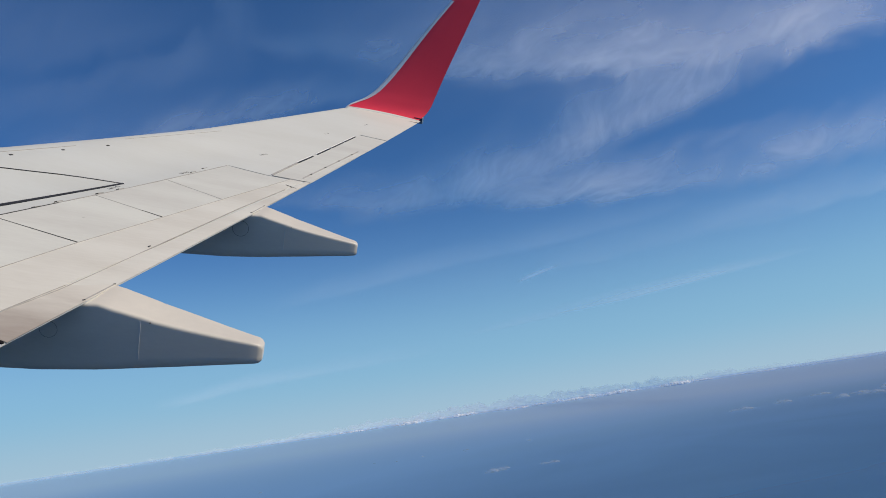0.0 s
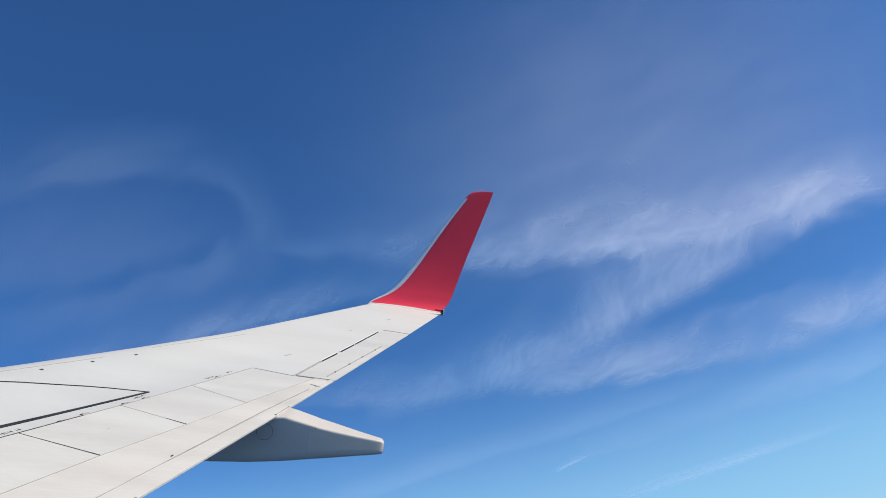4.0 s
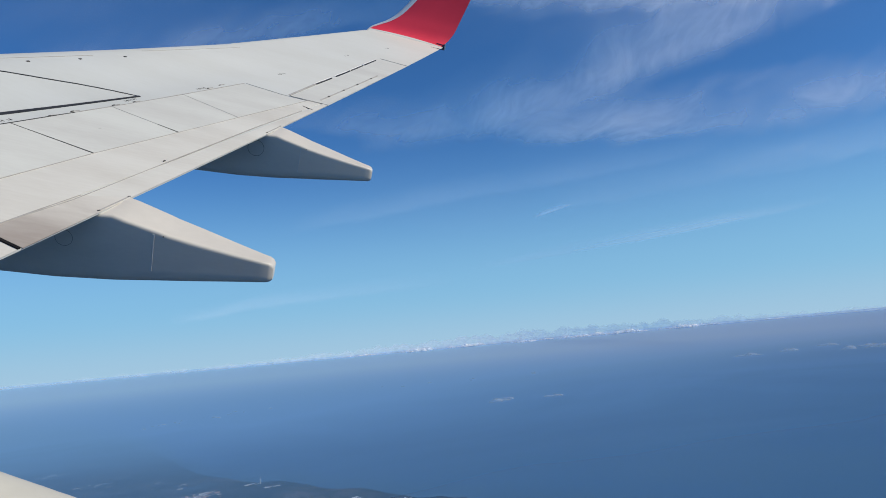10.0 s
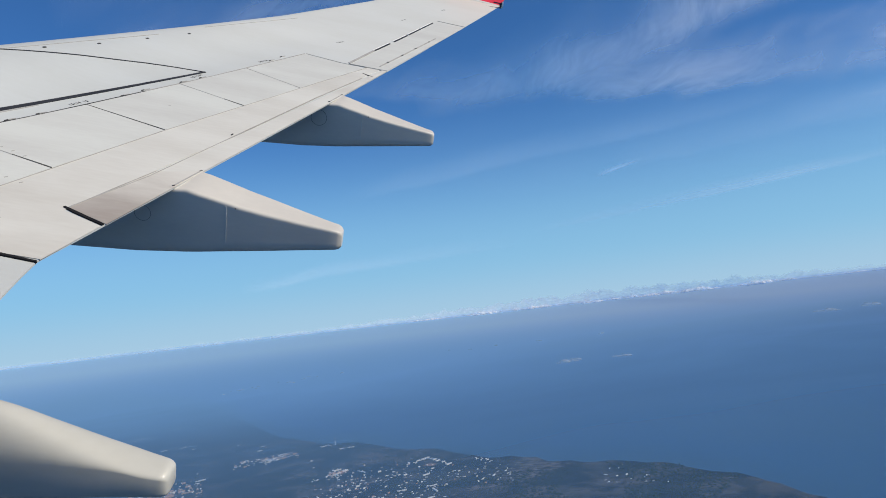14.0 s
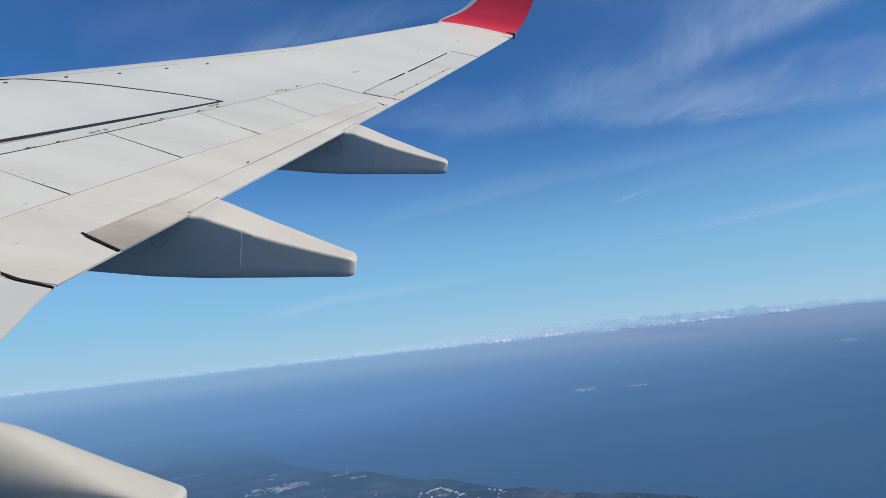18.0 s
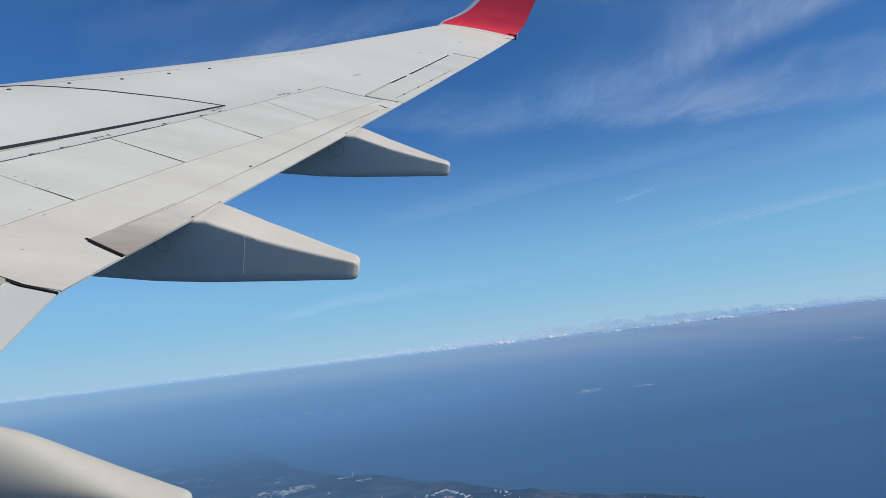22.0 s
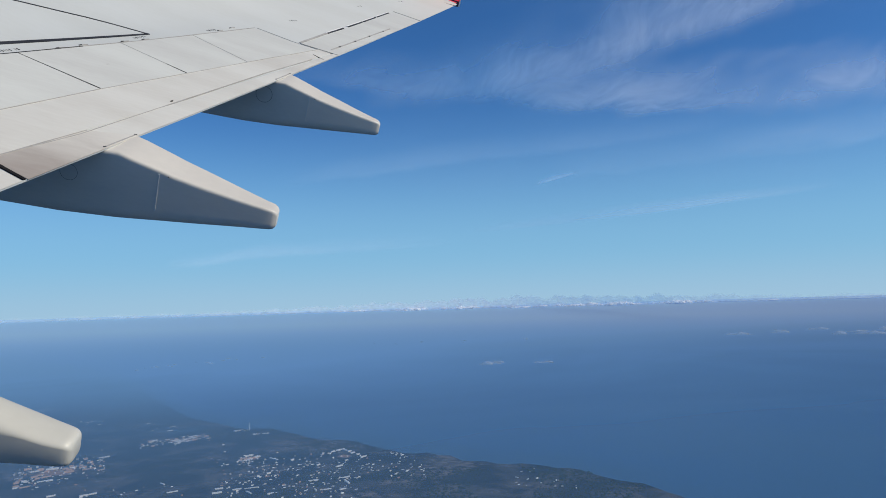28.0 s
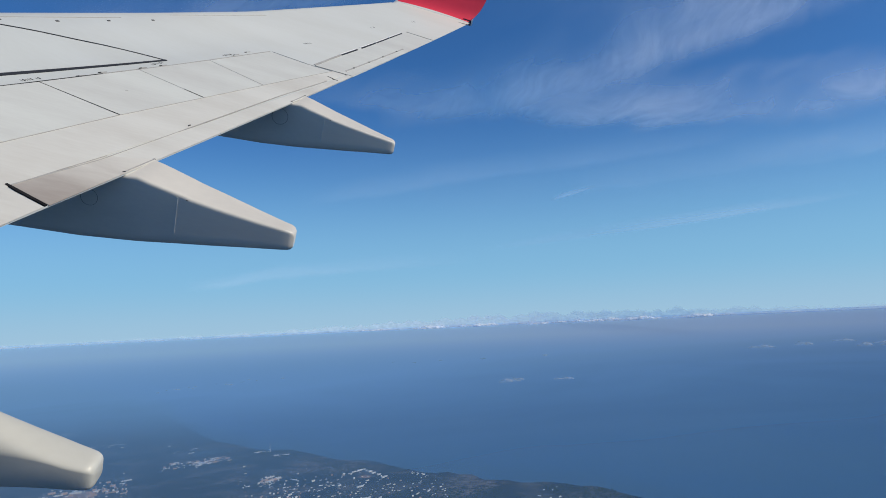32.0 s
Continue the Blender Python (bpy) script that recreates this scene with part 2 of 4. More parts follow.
def loft(sections, caps=True):
    bm = bmesh.new()
    rings = [[bm.verts.new(p) for p in s] for s in sections]
    for r, q in zip(rings, rings[1:]):
        for k in range(len(r)):
            bm.faces.new((r[k], r[(k + 1) % len(r)], q[(k + 1) % len(r)], q[k]))
    if caps:
        bm.faces.new(rings[0])
        bm.faces.new(rings[-1][::-1])
    return bm


def lerp(a, b, s):
    return a + (b - a) * s


def along(table, s):
    """Linear reading of rows (key, value...)."""
    for p, q in zip(table, table[1:]):
        if s <= q[0]:
            f = max(0.0, (s - p[0]) / (q[0] - p[0]))
            return [lerp(u, v, f) for u, v in zip(p[1:], q[1:])]
    return list(table[-1][1:])


def eased(rows, steps=3):
    """Extra sections on smooth curves through the rows."""
    P, out = [rows[0], *rows, rows[-1]], []
    for k in range(1, len(P) - 2):
        for i in range(steps):
            f = i / steps
            out.append(tuple(0.5 * (2 * b + (c - a) * f + (2 * a - 5 * b + 4 * c - d) * f * f + (3 * b - a - 3 * c + d) * f ** 3) for a, b, c, d in zip(*P[k - 1:k + 3])))
    return out + [rows[-1]]


# ---- the wing, in the aircraft's axes ----
TIP, KINK = 17.15, 5.61


def lead(y):
    return 0.5206 * y


def trail(y):
    return 7.018 + 0.3057 * (y - KINK) if y > KINK else 7.018 + 0.035 * (KINK - y)


def top(x, y):
    """Height of the upper skin."""
    s = (x - lead(y)) / (trail(y) - lead(y))
    droop = 0.045 * (trail(y) - lead(y)) * max(0.0, 1 - s / 0.10) ** 2
    s = min(max(s, 0.0), 1.0)
    arch = math.sin(math.pi / 2 * s / 0.14) if s < 0.14 else math.cos(math.pi / 2 * min((s - 0.14) / 0.40, 1.0)) ** 2
    camber = 0.28 * max(0.0, min(1.0, (13 - y) / 7)) * arch
    return 0.105 * (y - 1.9) + 0.31 * (max(y - 1.9, 0) / 15.3) ** 2 - 0.045 * (x - lead(y)) - droop + camber


def under(x, y):
    c = trail(y) - lead(y)
    s = min(max((x - lead(y)) / c, 0), 1)
    return top(x, y) - 0.012 - c * 0.125 * 2.0 * (math.sqrt(s) * 0.55 * (1 - s) + 0.12 * s * (1 - s))


wing = tagged(new("aircraft_wing"), "pale grey painted airliner wing with an upturned red winglet", "wing")
wing.matrix_world = BODY
CHORD = [0, 0.004, 0.012, 0.025, 0.045, 0.07, 0.10] + [0.13 + 0.03 * k for k in range(14)] + [0.55, 0.6, 0.7, 0.8, 0.88, 0.94, 1.0]
SPAN = [1.2 + (TIP - 1.2) * k / 90 for k in range(91)]


def skin_point(f, i, j):
    y, s = SPAN[i], CHORD[j]
    x = lerp(lead(y), trail(y), s)
    return (x, y, f(x, y))


part("wing_skin", grid_solid(91, len(CHORD), lambda i, j: skin_point(top, i, j), lambda i, j: skin_point(under, i, j)), PAINT, wing, smooth=True)


def plate(name, corners, lift, material, parent, n=10, m=4, thick=0.006, label=""):
    """A panel on the upper skin: four (x, y) corners, inboard front, outboard front, outboard rear, inboard rear."""
    (ax, ay), (bx, by), (cx, cy), (dx, dy) = corners

    def at(i, j, off):
        u, v = i / (n - 1), j / (m - 1)
        x = lerp(lerp(ax, bx, u), lerp(dx, cx, u), v)
        y = lerp(lerp(ay, by, u), lerp(dy, cy, u), v)
        edge = 0.0 if 0 < i < n - 1 and 0 < j < m - 1 else 0.0015
        return (x, y, top(x, y) + off - (edge if off else 0))
    return part(name, grid_solid(n, m, lambda i, j: at(i, j, lift), lambda i, j: at(i, j, lift - thick)), material, parent, label)


def seam(name, points, widths, material, parent, lift=0.004, label=""):
    """A strip laid on the skin along (x, y) points."""
    pts = []
    for (p, q), k in zip(zip(points, points[1:]), range(99)):
        steps = max(2, int(math.dist(p, q) / 0.1))
        for s in range(steps):
            f = s / steps
            pts.append((lerp(p[0], q[0], f), lerp(p[1], q[1], f), lerp(widths[k], widths[k + 1], f)))
    pts.append((*points[-1], widths[-1]))
    ups, lows = [], []
    for k, (x, y, w) in enumerate(pts):
        p, q = pts[max(k - 1, 0)], pts[min(k + 1, len(pts) - 1)]
        d = Vector((q[0] - p[0], q[1] - p[1])).normalized()
        row = [(x - d.y * w / 2 * s, y + d.x * w / 2 * s) for s in (-1, 1)]
        ups.append([(a, b, top(a, b) + lift) for a, b in row])
        lows.append([(a, b, top(a, b) - 0.003) for a, b in row])
    return part(name, grid_solid(len(pts), 2, lambda i, j: ups[i][j], lambda i, j: lows[i][j]), material, parent, label)


# spoilers between the hinge line and their rear edge
HINGE = [(4.6, 5.686 - 0.52 * 2.68), (7.283, 5.686), (7.812, 5.967), (8.831, 6.475), (9.53, 6.832), (11.213, 7.629)]
REAR = [(4.6, 6.28 - 0.40 * 1.67), (6.272, 6.28), (6.857, 6.51), (7.949, 6.97), (8.918, 7.419), (10.141, 7.985), (11.176, 8.485)]
cuts = [(5.9, 5.6), (7.13, 6.857), (8.207, 7.949), (9.214, 8.918), (10.149, 9.80), (11.17, 11.02)]
for (h0, r0), (h1, r1) in zip(cuts, cuts[1:]):
    g = 0.004
    quad = [(along(HINGE, h0 + g)[0] + 0.01, h0 + g), (along(HINGE, h1 - g)[0] + 0.01, h1 - g), (along(REAR, r1 - g)[0], r1 - g), (along(REAR, r0 + g)[0], r0 + g)]
    plate("spoiler", quad, 0.007, PANEL, wing, label="pale grey spoiler panel")
for k, (h, r) in enumerate(cuts[:-1]):
    front, rear = Vector((along(HINGE, h)[0], h)), Vector((along(REAR, r)[0], r))
    knee = front.lerp(rear, (0.5, 0.62, 0.25, 0.70, 0.9)[k])
    seam("seam", [front, knee], [0.005, 0.0065], FAINT if k != 2 else SEAL, wing, 0.0082)
    seam("seam", [knee, rear], [0.007, 0.013 if k < 4 else 0.005], SEAL if k < 4 else FAINT, wing, 0.0084)
seam("hinge_seam", [(along(HINGE, y)[0] - 0.006, y) for y in (4.8, 6, 7.283, 7.812, 8.831)], [0.008, 0.008, 0.008, 0.007, 0.006], SEAL, wing, 0.006)
seam("hinge_seam", [(along(HINGE, y)[0] - 0.006, y) for y in (8.831, 9.53, 10.4, 11.2)], [0.007, 0.008, 0.008, 0.008], FAINT, wing, 0.006)
seam("seam", [(7.635, 11.21), (8.121, 11.10), (8.50, 11.09), (8.71, 11.09)], [0.003, 0.003, 0.003, 0.004], FAINT, wing, 0.006)

# flap behind the spoilers, with its rear segment
AFT = [(5.62, 6.72), (6.298, 6.881), (6.981, 7.18), (8.098, 7.55), (9.637, 8.071), (10.825, 8.522), (11.05, 8.61)]
for y0, y1 in ((5.63, 6.25), (6.25, 8.1), (8.1, 9.7), (9.7, 11.105)):
    quad = [(along(REAR, y0)[0] + 0.003, y0), (along(REAR, y1)[0] + 0.003, y1), (along(AFT, y1)[0], y1), (along(AFT, y0)[0], y0)]
    plate("flap", quad, 0.006, FLAP, wing, label="weathered cream-grey flap section")
plate("aft_flap", [(6.73, 5.64), (6.87, 6.27), (7.18, 6.14), (7.035, 5.64)], 0.008, FLAP, wing)
plate("aft_flap", [(6.895, 6.31), (7.20, 7.10), (7.52, 7.25), (7.20, 6.18)], 0.008, STAIN, wing, label="soot-stained rear flap segment")
plate("aft_flap", [(7.201, 7.101), (8.64, 11.105), (8.705, 11.105), (7.521, 7.251)], 0.008, FLAP, wing, n=16)
seam("flap_gap", [(6.86, 6.315), (6.95, 6.27), (7.185, 6.165)], [0.016, 0.026, 0.020], GAP, wing, 0.0105, "black gap between two flap segments")
seam("flap_gap", [(6.30, 5.73), (6.56, 5.69), (6.80, 5.625), (7.03, 5.607)], [0.014, 0.024, 0.022, 0.014], GAP, wing, 0.0115)
seam("seam", [(along(AFT, y)[0], y) for y in (6.32, 7.0, 8.1, 9.6, 10.6)], [0.007] * 5, FAINT, wing, 0.010)
seam("seam", [(along(REAR, y)[0] + 0.006, y) for y in (5.0, 6.3, 7.9, 8.9, 10.1, 11.1)], [0.005] * 6, FAINT, wing, 0.009)
seam("seam", [(6.895, 6.31), (7.04, 6.70), (7.20, 7.10)], [0.006, 0.005, 0.004], FAINT, wing, 0.0105)
bm = bmesh.new()
bmesh.ops.create_cone(bm, cap_ends=True, segments=14, radius1=0.028, radius2=0.022, depth=0.36)
bmesh.ops.transform(bm, matrix=Matrix.Translation((6.52, 5.655, top(6.52, 5.655) + 0.012)) @ Euler((0, radians(92), radians(-14))).to_matrix().to_4x4(), verts=bm.verts)
part("flap_roller", bm, FAINT, wing, "grey metal roller housing", True)
for x, y in ((7.52, 8.115), (6.66, 5.63)):
    seam("latch", [(x - 0.004, y - 0.014), (x + 0.005, y + 0.014)], [0.009, 0.009], SEAL, wing, 0.013)

seam("seam", [(8.421, 10.804), (8.56, 10.731)], [0.006, 0.007], SEAL, wing, 0.0105)

# aileron with hinge slots and tab
AIL = [(11.13, 8.20), (12.0, 8.455), (12.9, 8.745), (14.6, 9.27)]
plate("aileron", [(8.22, 11.118), (9.29, 14.60), (9.77, 14.56), (8.70, 11.118)], 0.007, PANEL, wing, n=16, label="pale grey aileron")
for y0, y1 in ((11.98, 12.52), (12.68, 13.22), (13.28, 13.80), (13.86, 14.40)):
    a, b = (along(AIL, y)[0] for y in (y0, y1))
    seam("hinge_slot", [(a - 0.016, y0), (b - 0.014, y1)], [0.018, 0.018], WHITE, wing, 0.010, "white hinge gap strip")
    seam("hinge_slot", [(a + 0.006, y0), (b + 0.006, y1)], [0.020, 0.020], STRIPE, wing, 0.0105, "black hinge gap")
seam("seam", [(along(AIL, y)[0], y) for y in (11.15, 11.6, 11.98)], [0.03] * 3, FAINT, wing, 0.009)
seam("seam", [(8.21, 11.112), (8.705, 11.112)], [0.005, 0.006], FAINT, wing, 0.010)
seam("seam", [(9.29, 14.62), (9.775, 14.575)], [0.005, 0.009], FAINT, wing, 0.010)
seam("tab_seam", [(8.60, 11.25), (9.29, 13.35)], [0.022, 0.022], FAINT, wing, 0.0105)
for f in (0.12, 0.36, 0.60, 0.86):
    x, y = lerp(8.60, 9.29, f), lerp(11.25, 13.35, f)
    seam("tab_hinge", [(x - 0.008, y - 0.025), (x + 0.008, y + 0.025)], [0.022, 0.022], SEAL, wing, 0.012)

# walkway lines, filler caps and lettering on the skin
seam("walkway_line", [(4.55, 8.30), (4.954, 8.585), (5.11, 8.77), (5.42, 8.995), (5.67, 9.178), (5.95, 9.362), (6.21, 9.535), (6.38, 9.625), (6.52, 9.682), (6.65, 9.718), (6.785, 9.742)], [0.013] * 11, STRIPE, wing, 0.006, "black painted walkway line")
seam("walkway_line", [(4.95, 6.36), (5.564, 7.494), (6.078, 8.448), (6.78, 9.745)], [0.047, 0.045, 0.040, 0.026], STRIPE, wing, 0.007, "broad black walkway line")
seam("walkway_edge", [(4.995, 6.36), (5.606, 7.494), (5.86, 7.97)], [0.020, 0.018, 0.008], FAINT, wing, 0.0065, "grey edge along the walkway line")
for x, y in ((4.77, 8.0), (5.058, 8.552), (5.352, 9.117), (5.67, 9.64), (5.965, 10.23), (6.255, 10.82)):
    seam("filler_cap", [(x - 0.007, y - 0.017), (x + 0.007, y + 0.017)], [0.022, 0.022], SEAL, wing, 0.006)
for (x0, y0), (x1, y1), n in (((6.077, 8.132), (6.152, 8.291), 8), ((6.736, 9.484), (6.791, 9.629), 6), ((7.224, 10.485), (7.281, 10.601), 5), ((7.944, 12.036), (8.01, 12.149), 4), ((8.72, 14.18), (8.76, 14.27), 2), ((9.38, 15.58), (9.42, 15.66), 2)):
    for k in range(n):
        if n == 8 and k == 5:
            continue
        x, y = lerp(x0, x1, k / (n - 1)), lerp(y0, y1, k / (n - 1))
        seam("stencil_mark", [(x - 0.036, y + 0.005), (x - 0.004, y - 0.003)], [0.007, 0.010 if k % 2 else 0.006], SEAL if k % 3 == 1 else FAINT, wing, 0.004)
for x, y in ((5.826, 7.566), (5.956, 7.814), (6.358, 8.602), (6.46, 8.848), (6.69, 9.284), (6.814, 9.531), (7.318, 10.625), (7.401, 10.872)):
    seam("hinge_bolt", [(x - 0.026, y - 0.030), (x - 0.012, y + 0.002)], [0.006, 0.007], SEAL, wing, 0.009)
    seam("hinge_bolt", [(x - 0.012, y), (x + 0.022, y + 0.055)], [0.005, 0.004], FAINT, wing, 0.0088)
seam("seam", [(lead(y) + 0.53, y) for y in (6, 7, 8, 8.8, 9.6, 10.5)], [0.008] * 6, FAINT, wing, 0.004)
seam("seam", [(lead(y) + 0.42, y) for y in (11.3, 12.2, 13)], [0.007] * 3, FAINT, wing, 0.004)

# fasteners on the spoilers
for x, y in ((5.936, 7.09), (6.036, 7.052), (6.142, 7.019), (6.257, 6.968), (6.321, 6.591), (6.805, 8.548), (6.575, 6.029), (6.45, 6.55)):
    seam("fastener", [(x - 0.008, y - 0.010), (x + 0.008, y + 0.010)], [0.008, 0.008], FAINT, wing, 0.0082)

# leading edge slats: bare metal lip
for y0, y1 in ((4.5, 7.4), (7.45, 10.3), (10.35, 13.2), (13.25, 16.9)):
    def lip(i, j, o):
        y = lerp(y0, y1, i / 8)
        x = lead(y) + 0.11 * j / 5 - 0.004
        return (x, y, (top(max(x, lead(y)), y) + 0.004 if o else under(x, y) - 0.004))
    part("slat", grid_solid(9, 6, lambda i, j: lip(i, j, 1), lambda i, j: lip(i, j, 0)), PAINT, wing, "pale grey slat along the leading edge", True)


# flap track fairings
def rounded(corners, radii):
    """A closed outline with rounded corners and flats that stay flat."""
    pts, n = [], len(corners)
    for k, c in enumerate(corners):
        p, q, r = Vector(corners[k - 1]), Vector(corners[(k + 1) % n]), radii[k]
        c = Vector(c)
        a, b = c + (p - c).normalized() * r, c + (q - c).normalized() * r
        pts.append(a + (p - c).normalized() * r * 0.25)
        for i in range(6):
            f = i / 5
            pts.append(a * (1 - f) ** 2 + c * 2 * f * (1 - f) + b * f * f)
        pts.append(b + (q - c).normalized() * r * 0.25)
    return pts


def fairing(yc, tx, tz, k, label, rows):
    """A canoe under the wing; tx, tz: where its crest leaves the trailing edge. rows: x, outer top, inner top, bottom, half width."""
    secs = []
    for x, zo, zi, zb, w in rows:
        r = min(0.024, w * 0.4, (zi - zb) * 0.2)
        belly = min(0.085, w * 0.55, (zi - zb) * 0.42)
        ring = rounded([(yc + w * k, tz + zo * k), (yc - w * k, tz + zi * k), (yc - w * 0.93 * k, tz + zb * k), (yc + w * 0.93 * k, tz + zb * k)], [r, r, belly, belly])
        secs.append([(tx + x * k, p[0], p[1]) for p in ring])
    return part("flap_fairing", loft(secs), FAIRING, wing, label, True)


TAIL = [(-2.6, -0.30, -0.30, -0.37, 0.03), (-2.3, -0.22, -0.22, -0.50, 0.09), (-1.8, -0.16, -0.16, -0.585, 0.14), (-1.2, -0.10, -0.12, -0.625, 0.17), (-0.95, -0.07, -0.10, -0.637, 0.18), (-0.4, -0.02, -0.05, -0.605, 0.185),
        (0.0, 0.04, -0.02, -0.563, 0.182), (0.10, 0.02, -0.045, -0.55, 0.18), (0.35, -0.045, -0.10, -0.516, 0.165), (0.40, -0.06, -0.115, -0.51, 0.162), (0.6, -0.105, -0.15, -0.484, 0.148), (0.9, -0.175, -0.195, -0.441, 0.122), (1.10, -0.218, -0.222, -0.415, 0.10), (1.165, -0.23, -0.23, -0.405, 0.093), (1.19, -0.242, -0.242, -0.396, 0.084), (1.207, -0.262, -0.262, -0.378, 0.066)]
f_mid = fairing(7.08, 7.50, 0.40, 1.0, "grey flap track fairing with a blunt tail", TAIL)
f_out = fairing(9.67, 8.30, 0.745, 0.905, "grey flap track fairing near the wing tip", TAIL)
CREAMY = shader("cream_grey_paint", (0.50, 0.495, 0.455), 0.46, vary=0.5, scale=1.4, fine=18, tint=(0.40, 0.39, 0.345), coat=0.05, stretch=(0.6, 1, 2))
# the inboard one: upright sides under an arched top that flattens towards a blunt end; x, side top, arch, bottom, half width
SNOUT = [(-1.9, -0.29, 0.06, -0.392, 0.033), (-1.2, -0.29, 0.24, -0.492, 0.106), (-0.5, -0.285, 0.30, -0.512, 0.132), (0.0, -0.275, 0.29, -0.50, 0.139), (0.2, -0.27, 0.255, -0.49, 0.138), (0.36, -0.265, 0.222, -0.48, 0.136), (0.617, -0.250, 0.114, -0.455, 0.124), (0.88, -0.268, 0.040, -0.430, 0.103),
         (1.0, -0.293, 0.034, -0.422, 0.095), (1.06, -0.303, 0.032, -0.420, 0.089), (1.10, -0.310, 0.031, -0.417, 0.082), (1.122, -0.321, 0.030, -0.411, 0.070), (1.131, -0.334, 0.026, -0.398, 0.050)]
secs = []
for x, zs, arch, zb, w in eased(SNOUT):
    yc, tz, r = 4.513, 0.015, min(0.03, w * 0.5)
    ring = [(yc - w * math.cos(math.pi * i / 16), tz + zs + arch * math.sin(math.pi * i / 16)) for i in range(17)]
    ring += [(yc + w - r + r * math.cos(math.pi / 2 * i / 4), tz + zb + r - r * math.sin(math.pi / 2 * i / 4)) for i in range(5)]
    ring += [(yc - w + r - r * math.sin(math.pi / 2 * i / 4), tz + zb + r - r * math.cos(math.pi / 2 * i / 4)) for i in range(5)]
    secs.append([(7.09 + x, p, q) for p, q in ring])
part("flap_fairing", loft(secs), CREAMY, wing, "cream-grey inboard flap track fairing", True)
for ob, yc, tx, tz, k in ((f_mid, 7.08, 7.50, 0.40, 1.0), (f_out, 9.67, 8.30, 0.745, 0.905)):
    bm = grid_solid(2, 2, lambda i, j: (tx + (0.30 + 0.010 * i) * k, yc - (0.169 - 0.009 * j) * k - 0.0012, tz + (-0.12 - 0.30 * j) * k), lambda i, j: (tx + (0.30 + 0.010 * i) * k, yc - (0.169 - 0.009 * j) * k + 0.01, tz + (-0.12 - 0.30 * j) * k))
    part("panel_seam", bm, PAINT, ob, "pale sealed joint down the side")

# small dark latch dot beside each fairing's side joint
for ob, x, y, z in ((f_mid, 7.876, 6.918, 0.272), (f_out, 8.64, 9.524, 0.629)):
    bm = bmesh.new()
    bmesh.ops.create_cone(bm, cap_ends=True, segments=10, radius1=0.006, radius2=0.005, depth=0.010, matrix=Matrix.Translation((x, y, z)) @ Matrix.Rotation(radians(90), 4, "X"))
    part("latch_dot", bm, SEAL, ob, "small dark latch dot")
for yc, w in ((7.08, 0.17), (9.67, 0.155)):
    # grey strip with dark ends, drawn for the shadow under the flap's edge
    seam("fairing_joint_shade", [(trail(yc - w) - 0.012, yc - w), (trail(yc + w) - 0.012, yc + w)], [0.010, 0.009], FAINT, wing, 0.011, "grey strip drawn for the shade where the fairing meets the flap")
    for q in (-w, w):
        seam("joint_end", [(trail(yc + q) - 0.020, yc + q - 0.010), (trail(yc + q) - 0.006, yc + q + 0.006)], [0.008, 0.007], SEAL, wing, 0.0125)

# winglet: sections from the tip rib up, (z, front x, rear x, y)
BLADE = [(1.90, 8.90, 10.49, 17.10), (1.95, 8.98, 10.565, 17.18), (2.04, 9.14, 10.655, 17.26), (2.18, 9.36, 10.74, 17.32), (2.40, 9.57, 10.81, 17.38), (2.87, 9.88, 10.95, 17.47), (3.4, 10.20, 11.12, 17.57), (3.9, 10.51, 11.285, 17.67), (4.35, 10.81, 11.43, 17.77), (4.50, 10.915, 11.48, 17.81), (4.58, 10.985, 11.505, 17.825), (4.63, 11.06, 11.52, 17.835), (4.665, 11.17, 11.53, 17.84), (4.68, 11.30, 11.53, 17.842)]


def steeper(z, a, b, y):
    """The same outline as seen from the cabin, with less outward lean above the bend."""
    want = y if z <= 2.4 else 17.38 + 0.06 * (z - 2.4) + 0.05 * (1 - math.exp(-(z - 2.4) / 0.3))
    k = (want - EYE[1]) / (y - EYE[1])
    return (EYE[2] + (z - EYE[2]) * k, EYE[0] + (a - EYE[0]) * k, EYE[0] + (b - EYE[0]) * k, want)


BLADE = eased([steeper(*row) for row in BLADE])


SINK = [(0, 1.0), (3, 0.8), (6, 0.5), (9, 0.25), (12, 0.1), (15, 0.0)]


def blade(f0, f1, fat, upto=99):
    secs = []
    for k, (z, a, b, y) in enumerate(BLADE[:upto]):
        p, q = BLADE[max(k - 1, 0)], BLADE[min(k + 1, len(BLADE) - 1)]
        dy, dz = q[3] - p[3], q[0] - p[0]
        n = Vector((0, -dz, dy)).normalized()
        c = b - a
        sunk = along(SINK, k)[0]
        ring = []
        reach = f1 if f1 > 0.5 else f1 * min(1.0, 0.2 + k / 18)
        fs = [lerp(f0, reach, i / 9) for i in range(10)]
        for side in (1, -1):
            for f in (fs if side == 1 else fs[::-1]):
                t = (c * 0.085 * (1.48 * math.sqrt(max(f, 0)) - 0.63 * f - 1.76 * f * f + 1.42 * f ** 3 - 0.5 * f ** 4) + 0.003) * fat * side
                root = sunk * (top(a + c * f, 17.12) - 1.9)
                t -= sunk * abs(t)
                ring.append((a + c * f, y + n.y * t, z + root + n.z * t))
        secs.append(ring)
    return loft(secs)


